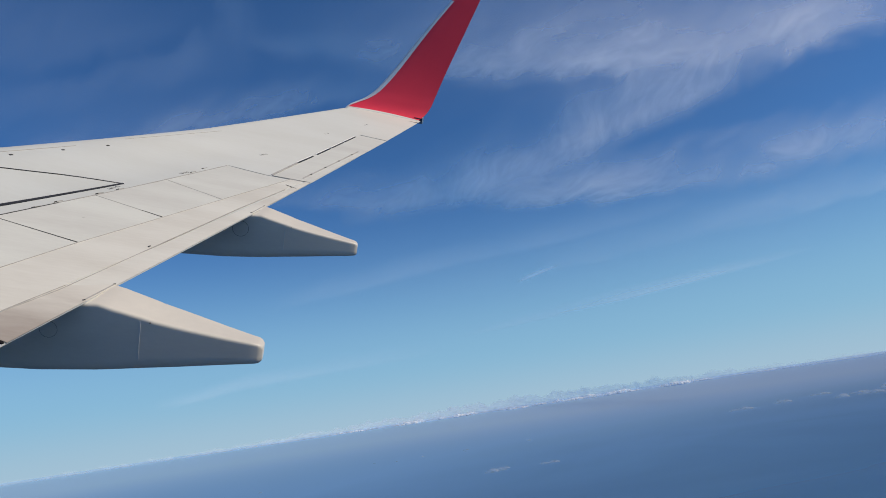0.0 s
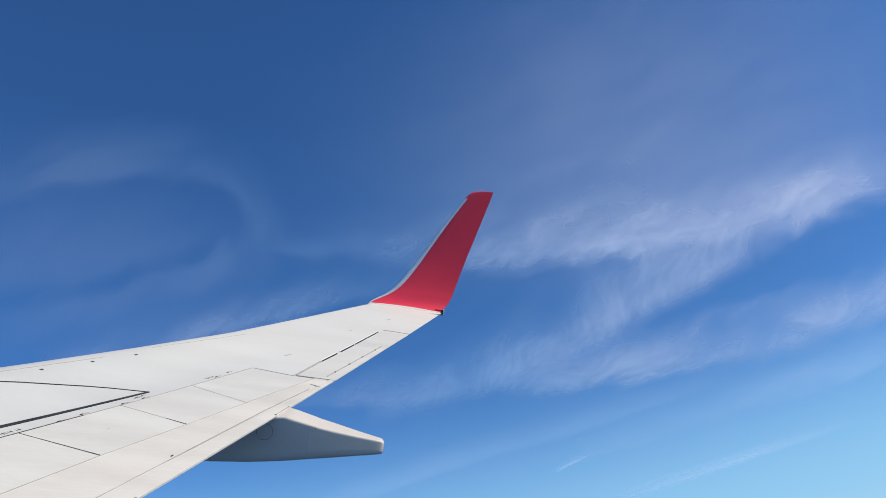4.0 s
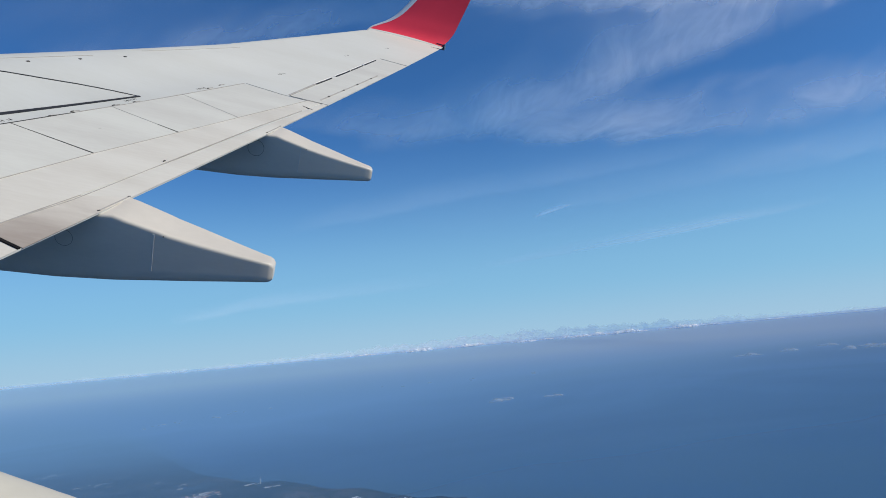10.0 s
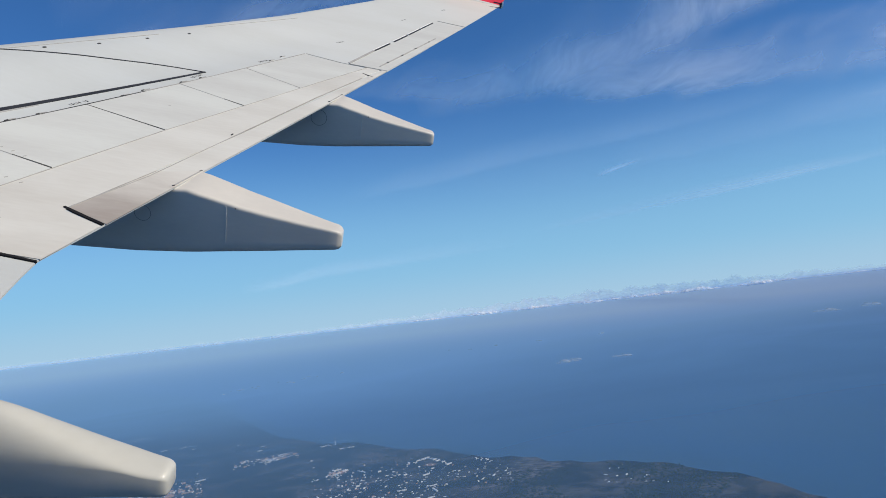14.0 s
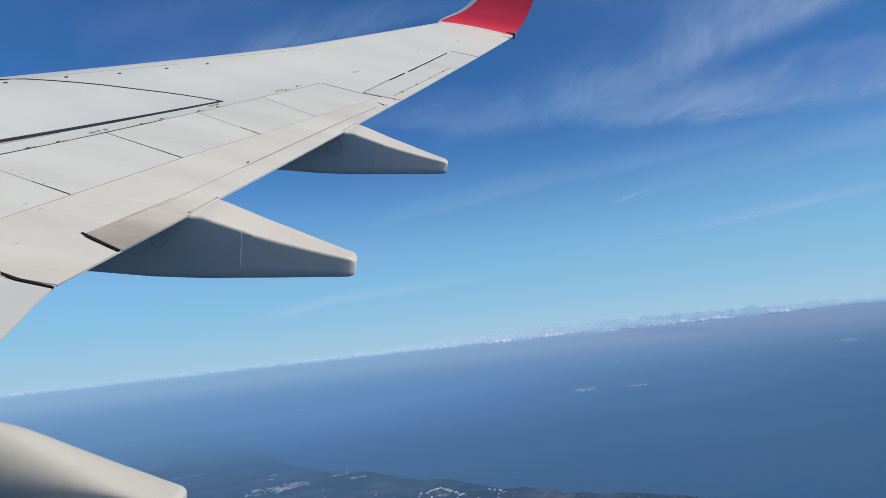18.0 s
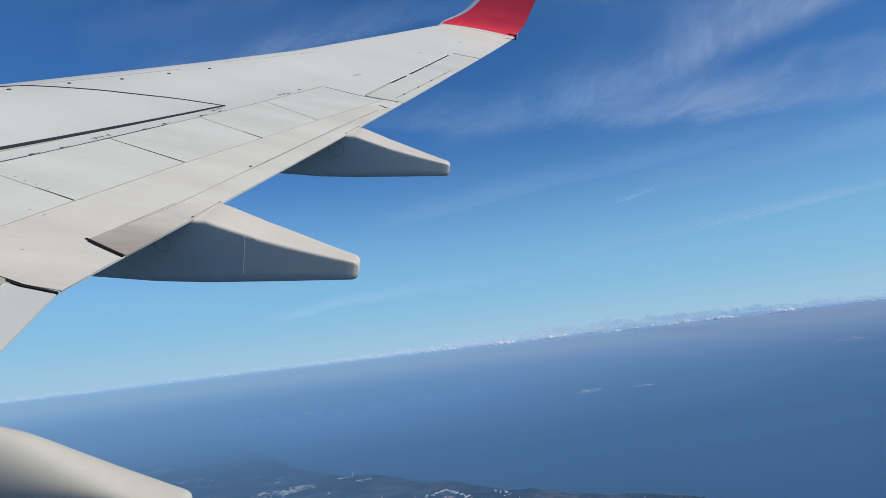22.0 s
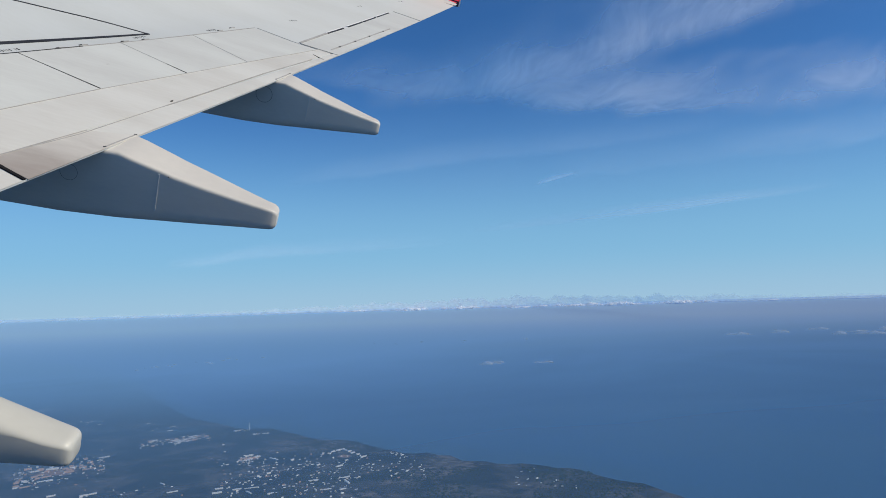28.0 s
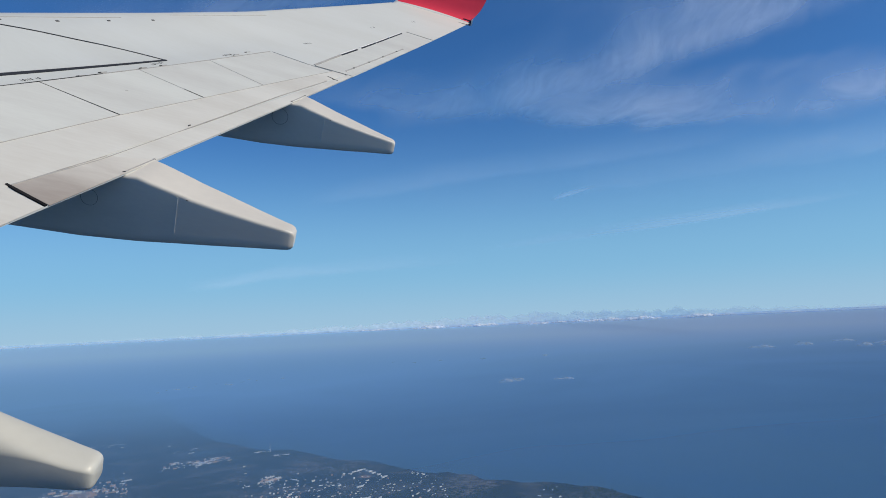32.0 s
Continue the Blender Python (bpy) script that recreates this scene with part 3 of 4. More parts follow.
winglet = part("winglet", blade(0.0, 1.0, 1.0), RED, wing, "tall red blended winglet", True)
part("leading_edge", blade(-0.002, 0.10, 1.06, 27), SILVER, winglet, "bare metal leading edge strip", True)
bm = grid_solid(6, 3, lambda i, j: (10.40 + 0.034 * i, 17.14 + 0.06 * j, 1.895 - 0.002 * i), lambda i, j: (10.40 + 0.034 * i, 17.14 + 0.06 * j, 1.83 - 0.008 * i))
part("tail_light", bm, DARK, wing, "dark navigation light housing with a pale rim")
bm = grid_solid(2, 2, lambda i, j: (10.572 + 0.030 * i, 17.12 + 0.16 * j, 1.915), lambda i, j: (10.572 + 0.030 * i, 17.12 + 0.16 * j, 1.79))
part("light_rim", bm, WHITE, wing)
bm = grid_solid(2, 2, lambda i, j: (10.25 + 0.3 * i, 16.85 + 0.03 * j, 1.80), lambda i, j: (10.25 + 0.3 * i, 16.85 + 0.03 * j, 1.785))
part("static_wick", bm, SEAL, wing)


def disc_mark(yc, x, z, r):
    bm = bmesh.new()
    bmesh.ops.create_circle(bm, segments=24, radius=r)
    ring = list(bm.edges)
    g = bmesh.ops.extrude_edge_only(bm, edges=ring)
    vs = [v for v in g["geom"] if isinstance(v, bmesh.types.BMVert)]
    for v in vs:
        v.co *= 0.96
    bmesh.ops.rotate(bm, cent=(0, 0, 0), matrix=Matrix.Rotation(radians(90), 3, "X"), verts=bm.verts)
    bmesh.ops.translate(bm, vec=(x, yc, z), verts=bm.verts)
    return bm


part("access_ring", disc_mark(9.499, 8.103, 0.552, 0.088), SEAL, f_out, "thin dark ring of an access panel")
part("access_ring", disc_mark(6.8925, 7.172, 0.148, 0.064), SEAL, f_mid, "thin dark ring of an access panel")


# ---- sea, haze and coast ----
def bowl(r):
    """The far sea lifts a little towards the horizon."""
    return 300 * max(0.0, (r - 3000) / 1900) ** 2


def polar(az, el, height=HEIGHT):
    """Where a sight line from the eye, turned az degrees from outboard and el degrees from level, meets the sea."""
    r, far, slope = 10.0, 4890.0, math.tan(radians(-el))
    for _ in range(40):
        mid = (r + far) / 2
        if height - mid * slope > bowl(mid):
            r = mid
        else:
            far = mid
    return (r * math.sin(radians(az)), r * math.cos(radians(az)))


def sheet(radii, turns, height):
    bm = bmesh.new()
    rings = [[bm.verts.new((r * math.sin(2 * math.pi * k / turns), r * math.cos(2 * math.pi * k / turns), height(r))) for k in range(turns)] for r in radii]
    for p, q in zip(rings, rings[1:]):
        for k in range(turns):
            bm.faces.new((p[k], p[(k + 1) % turns], q[(k + 1) % turns], q[k]))
    return bm


def sea_material():
    m = shader("sea_water", (0.014, 0.045, 0.095), 0.30, spec=0.5)
    t = m.node_tree
    b = t.nodes["Principled BSDF"]
    b.inputs["IOR"].default_value = 1.33
    v = mapped(t, "Object")
    broad = noise_node(t, v, 0.0016, 4, 0.55, 0.6)
    col = t.nodes.new("ShaderNodeMix")
    col.data_type = "RGBA"
    col.inputs[6].default_value = (0.018, 0.076, 0.165, 1)
    col.inputs[7].default_value = (0.026, 0.082, 0.158, 1)
    t.links.new(stepped(t, broad, 0.35, 0.65), col.inputs[0])
    t.links.new(col.outputs[2], b.inputs["Base Color"])
    bp = t.nodes.new("ShaderNodeBump")
    bp.inputs["Strength"].default_value, bp.inputs["Distance"].default_value = 0.5, 1.0
    t.links.new(noise_node(t, v, 0.06, 4), bp.inputs["Height"])
    t.links.new(bp.outputs[0], b.inputs["Normal"])
    return m


bm = sheet([0.5, 200, 500, 900, 1400, 2000, 2600, 3000, 3400, 3800, 4200, 4500, 4700, 4900], 96, bowl)
sea = new("water", mesh_of("water", bm, sea_material(), True))
tagged(sea, "calm deep blue sea reaching the horizon", "sea", kind="structure")


def sight_depth(t):
    """Haze is painted by how flat the eye's sight line meets the sheet: that depth at a point, the point scaled by it,
    and the sine of its bearing.
    """
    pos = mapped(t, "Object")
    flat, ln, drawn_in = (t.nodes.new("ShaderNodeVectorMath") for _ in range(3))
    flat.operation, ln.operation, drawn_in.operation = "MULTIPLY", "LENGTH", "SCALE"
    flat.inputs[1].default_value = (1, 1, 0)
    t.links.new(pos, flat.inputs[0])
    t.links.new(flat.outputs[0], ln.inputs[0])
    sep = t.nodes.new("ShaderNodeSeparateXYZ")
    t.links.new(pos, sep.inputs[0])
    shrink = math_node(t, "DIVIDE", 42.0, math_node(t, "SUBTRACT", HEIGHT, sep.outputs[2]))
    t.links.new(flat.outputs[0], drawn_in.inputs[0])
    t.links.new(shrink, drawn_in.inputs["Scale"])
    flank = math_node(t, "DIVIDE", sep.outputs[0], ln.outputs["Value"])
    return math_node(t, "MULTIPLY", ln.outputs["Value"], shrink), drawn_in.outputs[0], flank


# Painted haze: opacity grows with sight depth, tuned by bearing to fit the view
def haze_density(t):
    depth, spot, flank = sight_depth(t)
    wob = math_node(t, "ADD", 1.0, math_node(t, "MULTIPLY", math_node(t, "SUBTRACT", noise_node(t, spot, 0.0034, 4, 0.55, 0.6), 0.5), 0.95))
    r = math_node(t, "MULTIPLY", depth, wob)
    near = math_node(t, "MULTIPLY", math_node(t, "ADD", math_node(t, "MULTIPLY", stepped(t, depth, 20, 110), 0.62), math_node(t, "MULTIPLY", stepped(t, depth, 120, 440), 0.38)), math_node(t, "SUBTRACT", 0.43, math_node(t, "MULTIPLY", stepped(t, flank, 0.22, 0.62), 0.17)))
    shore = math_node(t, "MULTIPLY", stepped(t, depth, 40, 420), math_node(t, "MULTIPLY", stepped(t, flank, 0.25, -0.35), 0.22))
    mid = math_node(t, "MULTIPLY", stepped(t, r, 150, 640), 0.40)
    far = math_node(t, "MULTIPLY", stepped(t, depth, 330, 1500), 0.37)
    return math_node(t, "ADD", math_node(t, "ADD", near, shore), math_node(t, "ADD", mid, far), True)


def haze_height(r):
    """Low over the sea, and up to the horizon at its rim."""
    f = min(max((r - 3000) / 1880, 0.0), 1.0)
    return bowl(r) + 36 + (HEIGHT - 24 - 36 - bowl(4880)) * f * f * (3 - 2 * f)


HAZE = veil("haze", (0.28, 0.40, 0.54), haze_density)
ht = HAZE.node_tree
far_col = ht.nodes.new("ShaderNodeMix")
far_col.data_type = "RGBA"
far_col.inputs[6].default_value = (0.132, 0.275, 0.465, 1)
depth, _, flank = sight_depth(ht)
# painted haze colour: bluer towards the land, greyer out over the open water
far_tint = ht.nodes.new("ShaderNodeMix")
far_tint.data_type = "RGBA"
far_tint.inputs[6].default_value, far_tint.inputs[7].default_value = (0.235, 0.385, 0.53, 1), (0.268, 0.375, 0.51, 1)
ht.links.new(stepped(ht, flank, -0.3, 0.45), far_tint.inputs[0])
ht.links.new(far_tint.outputs[2], far_col.inputs[7])
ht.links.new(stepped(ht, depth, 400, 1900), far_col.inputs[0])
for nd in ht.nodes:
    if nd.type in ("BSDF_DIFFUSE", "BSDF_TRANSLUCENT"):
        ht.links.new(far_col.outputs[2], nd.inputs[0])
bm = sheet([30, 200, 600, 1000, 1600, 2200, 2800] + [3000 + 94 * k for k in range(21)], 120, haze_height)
haze = new("haze_sheet", mesh_of("haze_sheet", bm, HAZE, True))
tagged(haze, "bluish see-through sheet over the sea, tinted to stand in for haze", "haze", kind="stuff")


# ---- cirrus and cumulus ----
def dome(az, el, r):
    a, e = radians(az), radians(el)
    return (r * math.sin(a) * math.cos(e), r * math.cos(a) * math.cos(e), HEIGHT + r * math.sin(e))


def attribute(t, name, socket):
    n = t.nodes.new("ShaderNodeAttribute")
    n.attribute_name = name
    return n.outputs[socket]


def bent(t, vector, scale, amount):
    """The vector carried about by slow swirls."""
    n, mid, far, out = t.nodes.new("ShaderNodeTexNoise"), *(t.nodes.new("ShaderNodeVectorMath") for _ in range(3))
    n.inputs["Scale"].default_value, n.inputs["Detail"].default_value = scale, 2
    mid.operation, far.operation, out.operation = "SUBTRACT", "SCALE", "ADD"
    mid.inputs[1].default_value = (0.5, 0.5, 0.5)
    far.inputs["Scale"].default_value = amount
    t.links.new(vector, n.inputs["Vector"])
    t.links.new(n.outputs["Color"], mid.inputs[0])
    t.links.new(mid.outputs[0], far.inputs[0])
    t.links.new(vector, out.inputs[0])
    t.links.new(far.outputs[0], out.inputs[1])
    return out.outputs[0]


def drawn(t, vector, lean, long, wide):
    """Coordinates turned by lean degrees and stretched along that direction, for fibres."""
    sep, out = t.nodes.new("ShaderNodeSeparateXYZ"), t.nodes.new("ShaderNodeCombineXYZ")
    t.links.new(vector, sep.inputs[0])
    c, s = math.cos(radians(lean)), math.sin(radians(lean))
    t.links.new(math_node(t, "ADD", math_node(t, "MULTIPLY", sep.outputs[0], c * long), math_node(t, "MULTIPLY", sep.outputs[1], s * long)), out.inputs[0])
    t.links.new(math_node(t, "SUBTRACT", math_node(t, "MULTIPLY", sep.outputs[1], c * wide), math_node(t, "MULTIPLY", sep.outputs[0], s * wide)), out.inputs[1])
    return out.outputs[0]


def cirrus_density(strength, seed, lean, ragged, smooth):
    """Ice cloud: a soft body with a firmer lower edge, combed by fibres that lean across it and torn by broad gaps."""
    def build(t):
        raw = attribute(t, "drift", "Vector")
        shift = t.nodes.new("ShaderNodeVectorMath")
        shift.operation = "ADD"
        shift.inputs[1].default_value = (seed * 37.0, seed * 13.0, 0)
        t.links.new(raw, shift.inputs[0])
        slow = bent(t, shift.outputs[0], 0.13, 5.0)
        swirl = bent(t, slow, 0.55, 0.9)
        fibre = noise_node(t, drawn(t, swirl, lean, 0.10, 0.42), 1.0, 6, 0.52)
        comb = noise_node(t, drawn(t, swirl, lean - 14, 0.26, 1.6), 1.0, 5, 0.55)
        lump = noise_node(t, drawn(t, slow, lean * 0.3, 0.085, 0.26), 1.0, 4, 0.5)
        sep = t.nodes.new("ShaderNodeSeparateXYZ")
        t.links.new(raw, sep.inputs[0])
        fray = math_node(t, "MULTIPLY", math_node(t, "SUBTRACT", noise_node(t, drawn(t, swirl, lean, 0.22, 0.5), 1.0, 4, 0.55), 0.5), 2.2 * ragged)
        across = math_node(t, "ADD", sep.outputs[2], fray)
        low = stepped(t, across, -1.05, -0.40)
        high = math_node(t, "SUBTRACT", 1.0, stepped(t, across, -0.60, 1.35))
        rim = math_node(t, "SUBTRACT", 1.0, stepped(t, math_node(t, "ABSOLUTE", sep.outputs[2]), 0.95, 1.48))
        edge = math_node(t, "MULTIPLY", math_node(t, "MULTIPLY", low, high), rim)
        weave = math_node(t, "ADD", math_node(t, "MULTIPLY", stepped(t, fibre, 0.24, 0.78), 0.40 * (1 - smooth)), math_node(t, "MULTIPLY", stepped(t, comb, 0.25, 0.78), 0.08 * (1 - smooth)))
        body = math_node(t, "MULTIPLY", math_node(t, "ADD", weave, 0.42 + 0.23 * smooth), math_node(t, "ADD", math_node(t, "MULTIPLY", stepped(t, lump, 0.28, 0.66), 0.68 - 0.4 * smooth), 0.32 + 0.4 * smooth))
        d = math_node(t, "MULTIPLY", math_node(t, "MULTIPLY", edge, body), strength)
        return math_node(t, "MULTIPLY", d, attribute(t, "ends", "Fac"), True)
    return build


def cirrus(points, strength, seed, label, lean=45, ragged=0.6, smooth=0.0, r=1000):
    """A veil along (az, el, half width) points, all in degrees."""
    P = [points[0], *points, points[-1]]
    line = []
    for k in range(1, len(P) - 2):
        for s in range(14):
            f = s / 14
            line.append([0.5 * (2 * b + (c - a) * f + (2 * a - 5 * b + 4 * c - d) * f * f + (3 * b - a - 3 * c + d) * f ** 3) for a, b, c, d in zip(*P[k - 1:k + 3])])
    line.append(list(points[-1]))
    n, cols = len(line), 9
    verts, u, faces, coords, ends = [], 0.0, [], [], []
    for k, (az, el, w) in enumerate(line):
        a, b = line[max(k - 1, 0)], line[min(k + 1, n - 1)]
        d = Vector((b[0] - a[0], b[1] - a[1])).normalized()
        if k:
            u += math.hypot(az - line[k - 1][0], el - line[k - 1][1])
        for c in range(cols):
            v = 2 * c / (cols - 1) - 1
            verts.append(dome(az - d.y * w * 1.5 * v, el + d.x * w * 1.5 * v, r + seed * 6))
            coords.append((u, v * w * 1.5, v * 1.5))
            ends.append(math.sin(math.pi * min(max(k / (n - 1), 0.0), 1.0)) ** (0.7 + 1.3 * smooth))
    for k in range(n - 1):
        for c in range(cols - 1):
            i = k * cols + c
            faces.append((i, i + 1, i + cols + 1, i + cols))
    me = bpy.data.meshes.new("cirrus_cloud")
    me.from_pydata(verts, [], faces)
    lay = me.attributes.new("drift", "FLOAT_VECTOR", "POINT")
    lay.data.foreach_set("vector", [q for p in coords for q in p])
    at = me.attributes.new("ends", "FLOAT", "POINT")
    at.data.foreach_set("value", ends)
    m = veil("cirrus", (0.72, 0.69, 0.69), cirrus_density(strength, seed, lean, ragged, smooth))
    me.materials.append(m)
    me.shade_smooth()
    return tagged(new("cirrus_cloud", me), label, "cloud", kind="stuff")


cirrus([(-3, 16.4, 1.2), (3, 17.6, 2.3), (9, 18.8, 3.0), (16, 20.2, 3.3), (24, 21.6, 3.2), (32, 22.6, 2.8), (40, 23.2, 2.2)], 0.90, 1, "white cirrus band with fibres swept up from its lower edge", 55, 0.22)
cirrus([(-9, 18.4, 1.0), (0, 18.0, 1.9), (10, 17.2, 2.2), (20, 15.9, 2.2), (30, 15.0, 2.3), (38, 14.8, 2.2), (46, 15, 1.6)], 0.92, 2, "broad soft veil of white cirrus", 24, 0.5)
cirrus([(-27, 22.0, 1.0), (-18, 23.9, 1.6), (-9, 25.6, 1.7), (0, 26.3, 1.4), (7, 25.5, 1.0)], 0.42, 3, "cirrus wisp above the wing", 30, 0.6)
cirrus([(-40, 33, 2.2), (-30, 35.4, 2.6), (-21, 37.2, 2.6), (-13, 36.6, 2.2), (-9.5, 32.5, 2.2), (-12, 28.5, 2.6), (-20, 26, 2.6), (-30, 24, 2.0)], 0.27, 4, "curled cirrus arch high in the sky", 20, 0.5)
cirrus([(-44, 27.5, 3.0), (-34, 29.5, 4.2), (-24, 31.5, 4.6), (-15, 32.5, 3.6), (-7, 32, 2.4)], 0.13, 13, "faint fan of cirrus wisps within the arch", 32, 0.35, 0.45)
cirrus([(-9, 31, 1.8), (2, 29.2, 2.4), (12, 27.2, 2.8), (22, 25.6, 2.8), (31, 23.8, 2.8), (42, 22.4, 2.4), (49, 21.6, 1.5)], 0.80, 5, "long bright cirrus band high in the sky", 24, 0.5)
cirrus([(10.5, 9.2, 0.16), (12, 9.6, 0.24), (14.5, 10.1, 0.14)], 0.85, 6, "short thin streak of cirrus", 8, 0.2, 0.8, r=4900)
cirrus([(5, 5.7, 0.25), (14, 6.5, 0.50), (23, 7.1, 0.5), (33, 7.7, 0.3)], 0.62, 7, "long thin streak of cirrus", 4, 0.2, 0.75, r=4900)
cirrus([(-10, 9.8, 0.7), (0, 11.4, 1.0), (12, 12.4, 1.0), (26, 13.0, 0.7)], 0.34, 8, "pale thin cirrus streak", 8, 0.5, 0.5, r=4900)
cirrus([(12, 10.3, 0.9), (24, 10.9, 1.2), (42, 11.6, 1.4)], 0.30, 9, "pale thin cirrus streak", 10, r=4900)
cirrus([(-18, 3.6, 0.5), (-8, 4.6, 0.7), (4, 5.2, 0.6)], 0.26, 10, "pale thin cirrus streak", 6, r=4900)
cirrus([(-14, 14, 4), (5, 14, 6), (24, 14, 7), (50, 14, 7)], 0.10, 11, "thin milky veil of high cirrus", 12, 0.3, 1.0, r=4900)
# no cloud: a smooth sheet added only to brighten the high sky
cirrus([(-12, 34, 9), (10, 34, 12), (32, 33, 14), (56, 32, 12)], 0.34, 12, "smooth pale sheet added to brighten the sky high up", 12, 0.15, 1.0)


def cloud_density(t):
    pos = mapped(t, "Object")
    return math_node(t, "MULTIPLY", stepped(t, noise_node(t, pos, 0.02, 3, 0.5), 0.2, 0.7), 0.62)


CUMULUS = veil("cumulus", (0.54, 0.525, 0.51), cloud_density)


def tuft_density(t):
    """Thin towards its ends and its foot, torn inside."""
    body = stepped(t, noise_node(t, mapped(t, "Object", (0.5, 1, 1)), 0.33, 5, 0.65), 0.34, 0.72)
    return math_node(t, "MULTIPLY", body, 0.27)


TUFT = veil("thin_cumulus", (0.45, 0.465, 0.48), tuft_density)
rng = random.Random(5)


def puff_cloud(width, height, seed):
    """A flat-based heap: rings of a half ellipse along its length, swollen by billows."""
    n, m = 72, 14
    bm = bmesh.new()
    rings = []
    for i in range(n + 1):
        x = (i / n * 2 - 1) * 0.999
        round_off = (1 - x * x) ** 0.5
        along_x = x * width / 2 / height
        tall = 0.55 + 0.65 * noise.noise(Vector((along_x * 0.5 + seed * 3.1, 2.0, 0)))
        ring = []
        for k in range(m + 1):
            t = math.pi * k / m
            q = Vector((along_x * 0.9 + seed * 7.3, math.cos(t) * 0.8, math.sin(t) * 0.8))
            swell = 0.68 + 0.50 * abs(noise.noise(q * 1.2)) + 0.22 * abs(noise.noise(q * 2.6))
            ring.append(bm.verts.new((x * width / 2, height * 0.8 * math.cos(t) * swell * round_off, height * (math.sin(t) * swell * max(tall, 0.25) * round_off - 0.06))))
        rings.append(ring)
    for p, q in zip(rings, rings[1:]):
        for k in range(m):
            bm.faces.new((p[k], q[k], q[k + 1], p[k + 1]))
        bm.faces.new((p[m], q[m], q[0], p[0]))
    bm.faces.new(rings[0])
    bm.faces.new(rings[-1][::-1])
    return bm


def place_cloud(ob, az, el, r, scale=1.0):
    m = Matrix.Translation(dome(az, el, r)) @ Matrix.Rotation(radians(-az), 4, "Z")
    ob.matrix_world = m @ Matrix.Diagonal((scale, scale, scale, 1))
    return ob


LOW = "low white cumulus in the bank along the horizon"
kinds = [mesh_of("cumulus_cloud", puff_cloud(w, h, n), CUMULUS, True) for w, h, n in ((300, 40, 1), (420, 34, 2), (240, 46, 3), (520, 34, 4), (180, 40, 5), (400, 44, 6))]
az = -12.0
while az < 30:
    amid = max(0.0, 1 - abs(az - 8) / 26)
    ob = place_cloud(new("cumulus_cloud", rng.choice(kinds)), az, -0.50 + rng.uniform(-0.10, 0.08), 4845 + rng.uniform(-10, 15), lerp(0.35, 0.95, amid) * rng.choice((0.5, 0.8, 0.9, 1.1, 1.35)))
    tagged(ob, LOW, "cloud", "cloud bank on the horizon")
    az += rng.uniform(0.9, 1.9)


def bank_density(t):
    """A low bank: an uneven top of billows, a foot that melts into the haze."""
    place = attribute(t, "drift", "Vector")
    sep = t.nodes.new("ShaderNodeSeparateXYZ")
    t.links.new(place, sep.inputs[0])
    full = attribute(t, "ends", "Fac")
    long_wave = noise_node(t, drawn(t, place, 0, 0.35, 0.0), 1.0, 2, 0.5)
    heaps = noise_node(t, drawn(t, place, 0, 0.95, 0.3), 1.0, 1.6, 0.5)
    rise_to = math_node(t, "ADD", math_node(t, "MULTIPLY", math_node(t, "ADD", math_node(t, "MULTIPLY", heaps, 1.25), math_node(t, "MULTIPLY", long_wave, 0.7)), math_node(t, "ADD", math_node(t, "MULTIPLY", full, 0.58), 0.40)), -0.40)
    inside = stepped(t, math_node(t, "SUBTRACT", rise_to, sep.outputs[1]), 0.0, 0.26)
    foot = stepped(t, sep.outputs[1], -0.6, -0.2)
    light = math_node(t, "ADD", math_node(t, "MULTIPLY", stepped(t, noise_node(t, drawn(t, place, 0, 1.3, 2.2), 1.0, 1.5, 0.5), 0.3, 0.7), 0.45), 0.45)
    return math_node(t, "MULTIPLY", math_node(t, "MULTIPLY", inside, foot), math_node(t, "MULTIPLY", light, math_node(t, "ADD", math_node(t, "MULTIPLY", full, 0.62), 0.38)), True)


verts, faces, coords, ends = [], [], [], []
for k in range(121):
    a = -62 + 130 * k / 120
    for el in (-0.8, 0.2, 1.2):
        verts.append(dome(a, el - 0.14, 4835))
        coords.append((a, el, 0.0))
        ends.append(math.exp(-((a - 9) / 17) ** 2))
faces = [(3 * k + j, 3 * k + j + 3, 3 * k + j + 4, 3 * k + j + 1) for k in range(120) for j in (0, 1)]
me = bpy.data.meshes.new("cloud_bank")
me.from_pydata(verts, [], faces)
me.attributes.new("drift", "FLOAT_VECTOR", "POINT").data.foreach_set("vector", [q for p in coords for q in p])
me.attributes.new("ends", "FLOAT", "POINT").data.foreach_set("value", ends)
me.materials.append(veil("far_cloud", (0.60, 0.58, 0.56), bank_density))
tagged(new("cloud_bank", me), "long low bank of pale cloud along the horizon", "cloud", kind="stuff")

tufts = [mesh_of("white_puff", puff_cloud(w, h, n), TUFT, True) for w, h, n in ((20, 6, 11), (13, 6, 12), (30, 5, 13), (16, 7, 14))]
spots = [(rng.uniform(24, 38), rng.uniform(-3.05, -2.45), rng.uniform(0.45, 1.0)) for _ in range(13)] + [(6.2 + rng.uniform(-1, 1), rng.uniform(-4.9, -4.75), rng.uniform(0.3, 0.6)) for _ in range(3)]
spots += [(10.5 + rng.uniform(-1, 1), rng.uniform(-4.9, -4.75), rng.uniform(0.25, 0.45)) for _ in range(3)]
# these two rows of specks stand in for pale buildings on far shores
spots += [(a, -3.85 + 0.05 * (a + 14) + rng.gauss(0, 0.08), rng.uniform(0.10, 0.22)) for a in (rng.uniform(-20, -9) for _ in range(14))]
spots += [(a, -3.05 + rng.gauss(0, 0.05), rng.uniform(0.10, 0.25)) for a in (rng.uniform(-4, 10) for _ in range(8))]
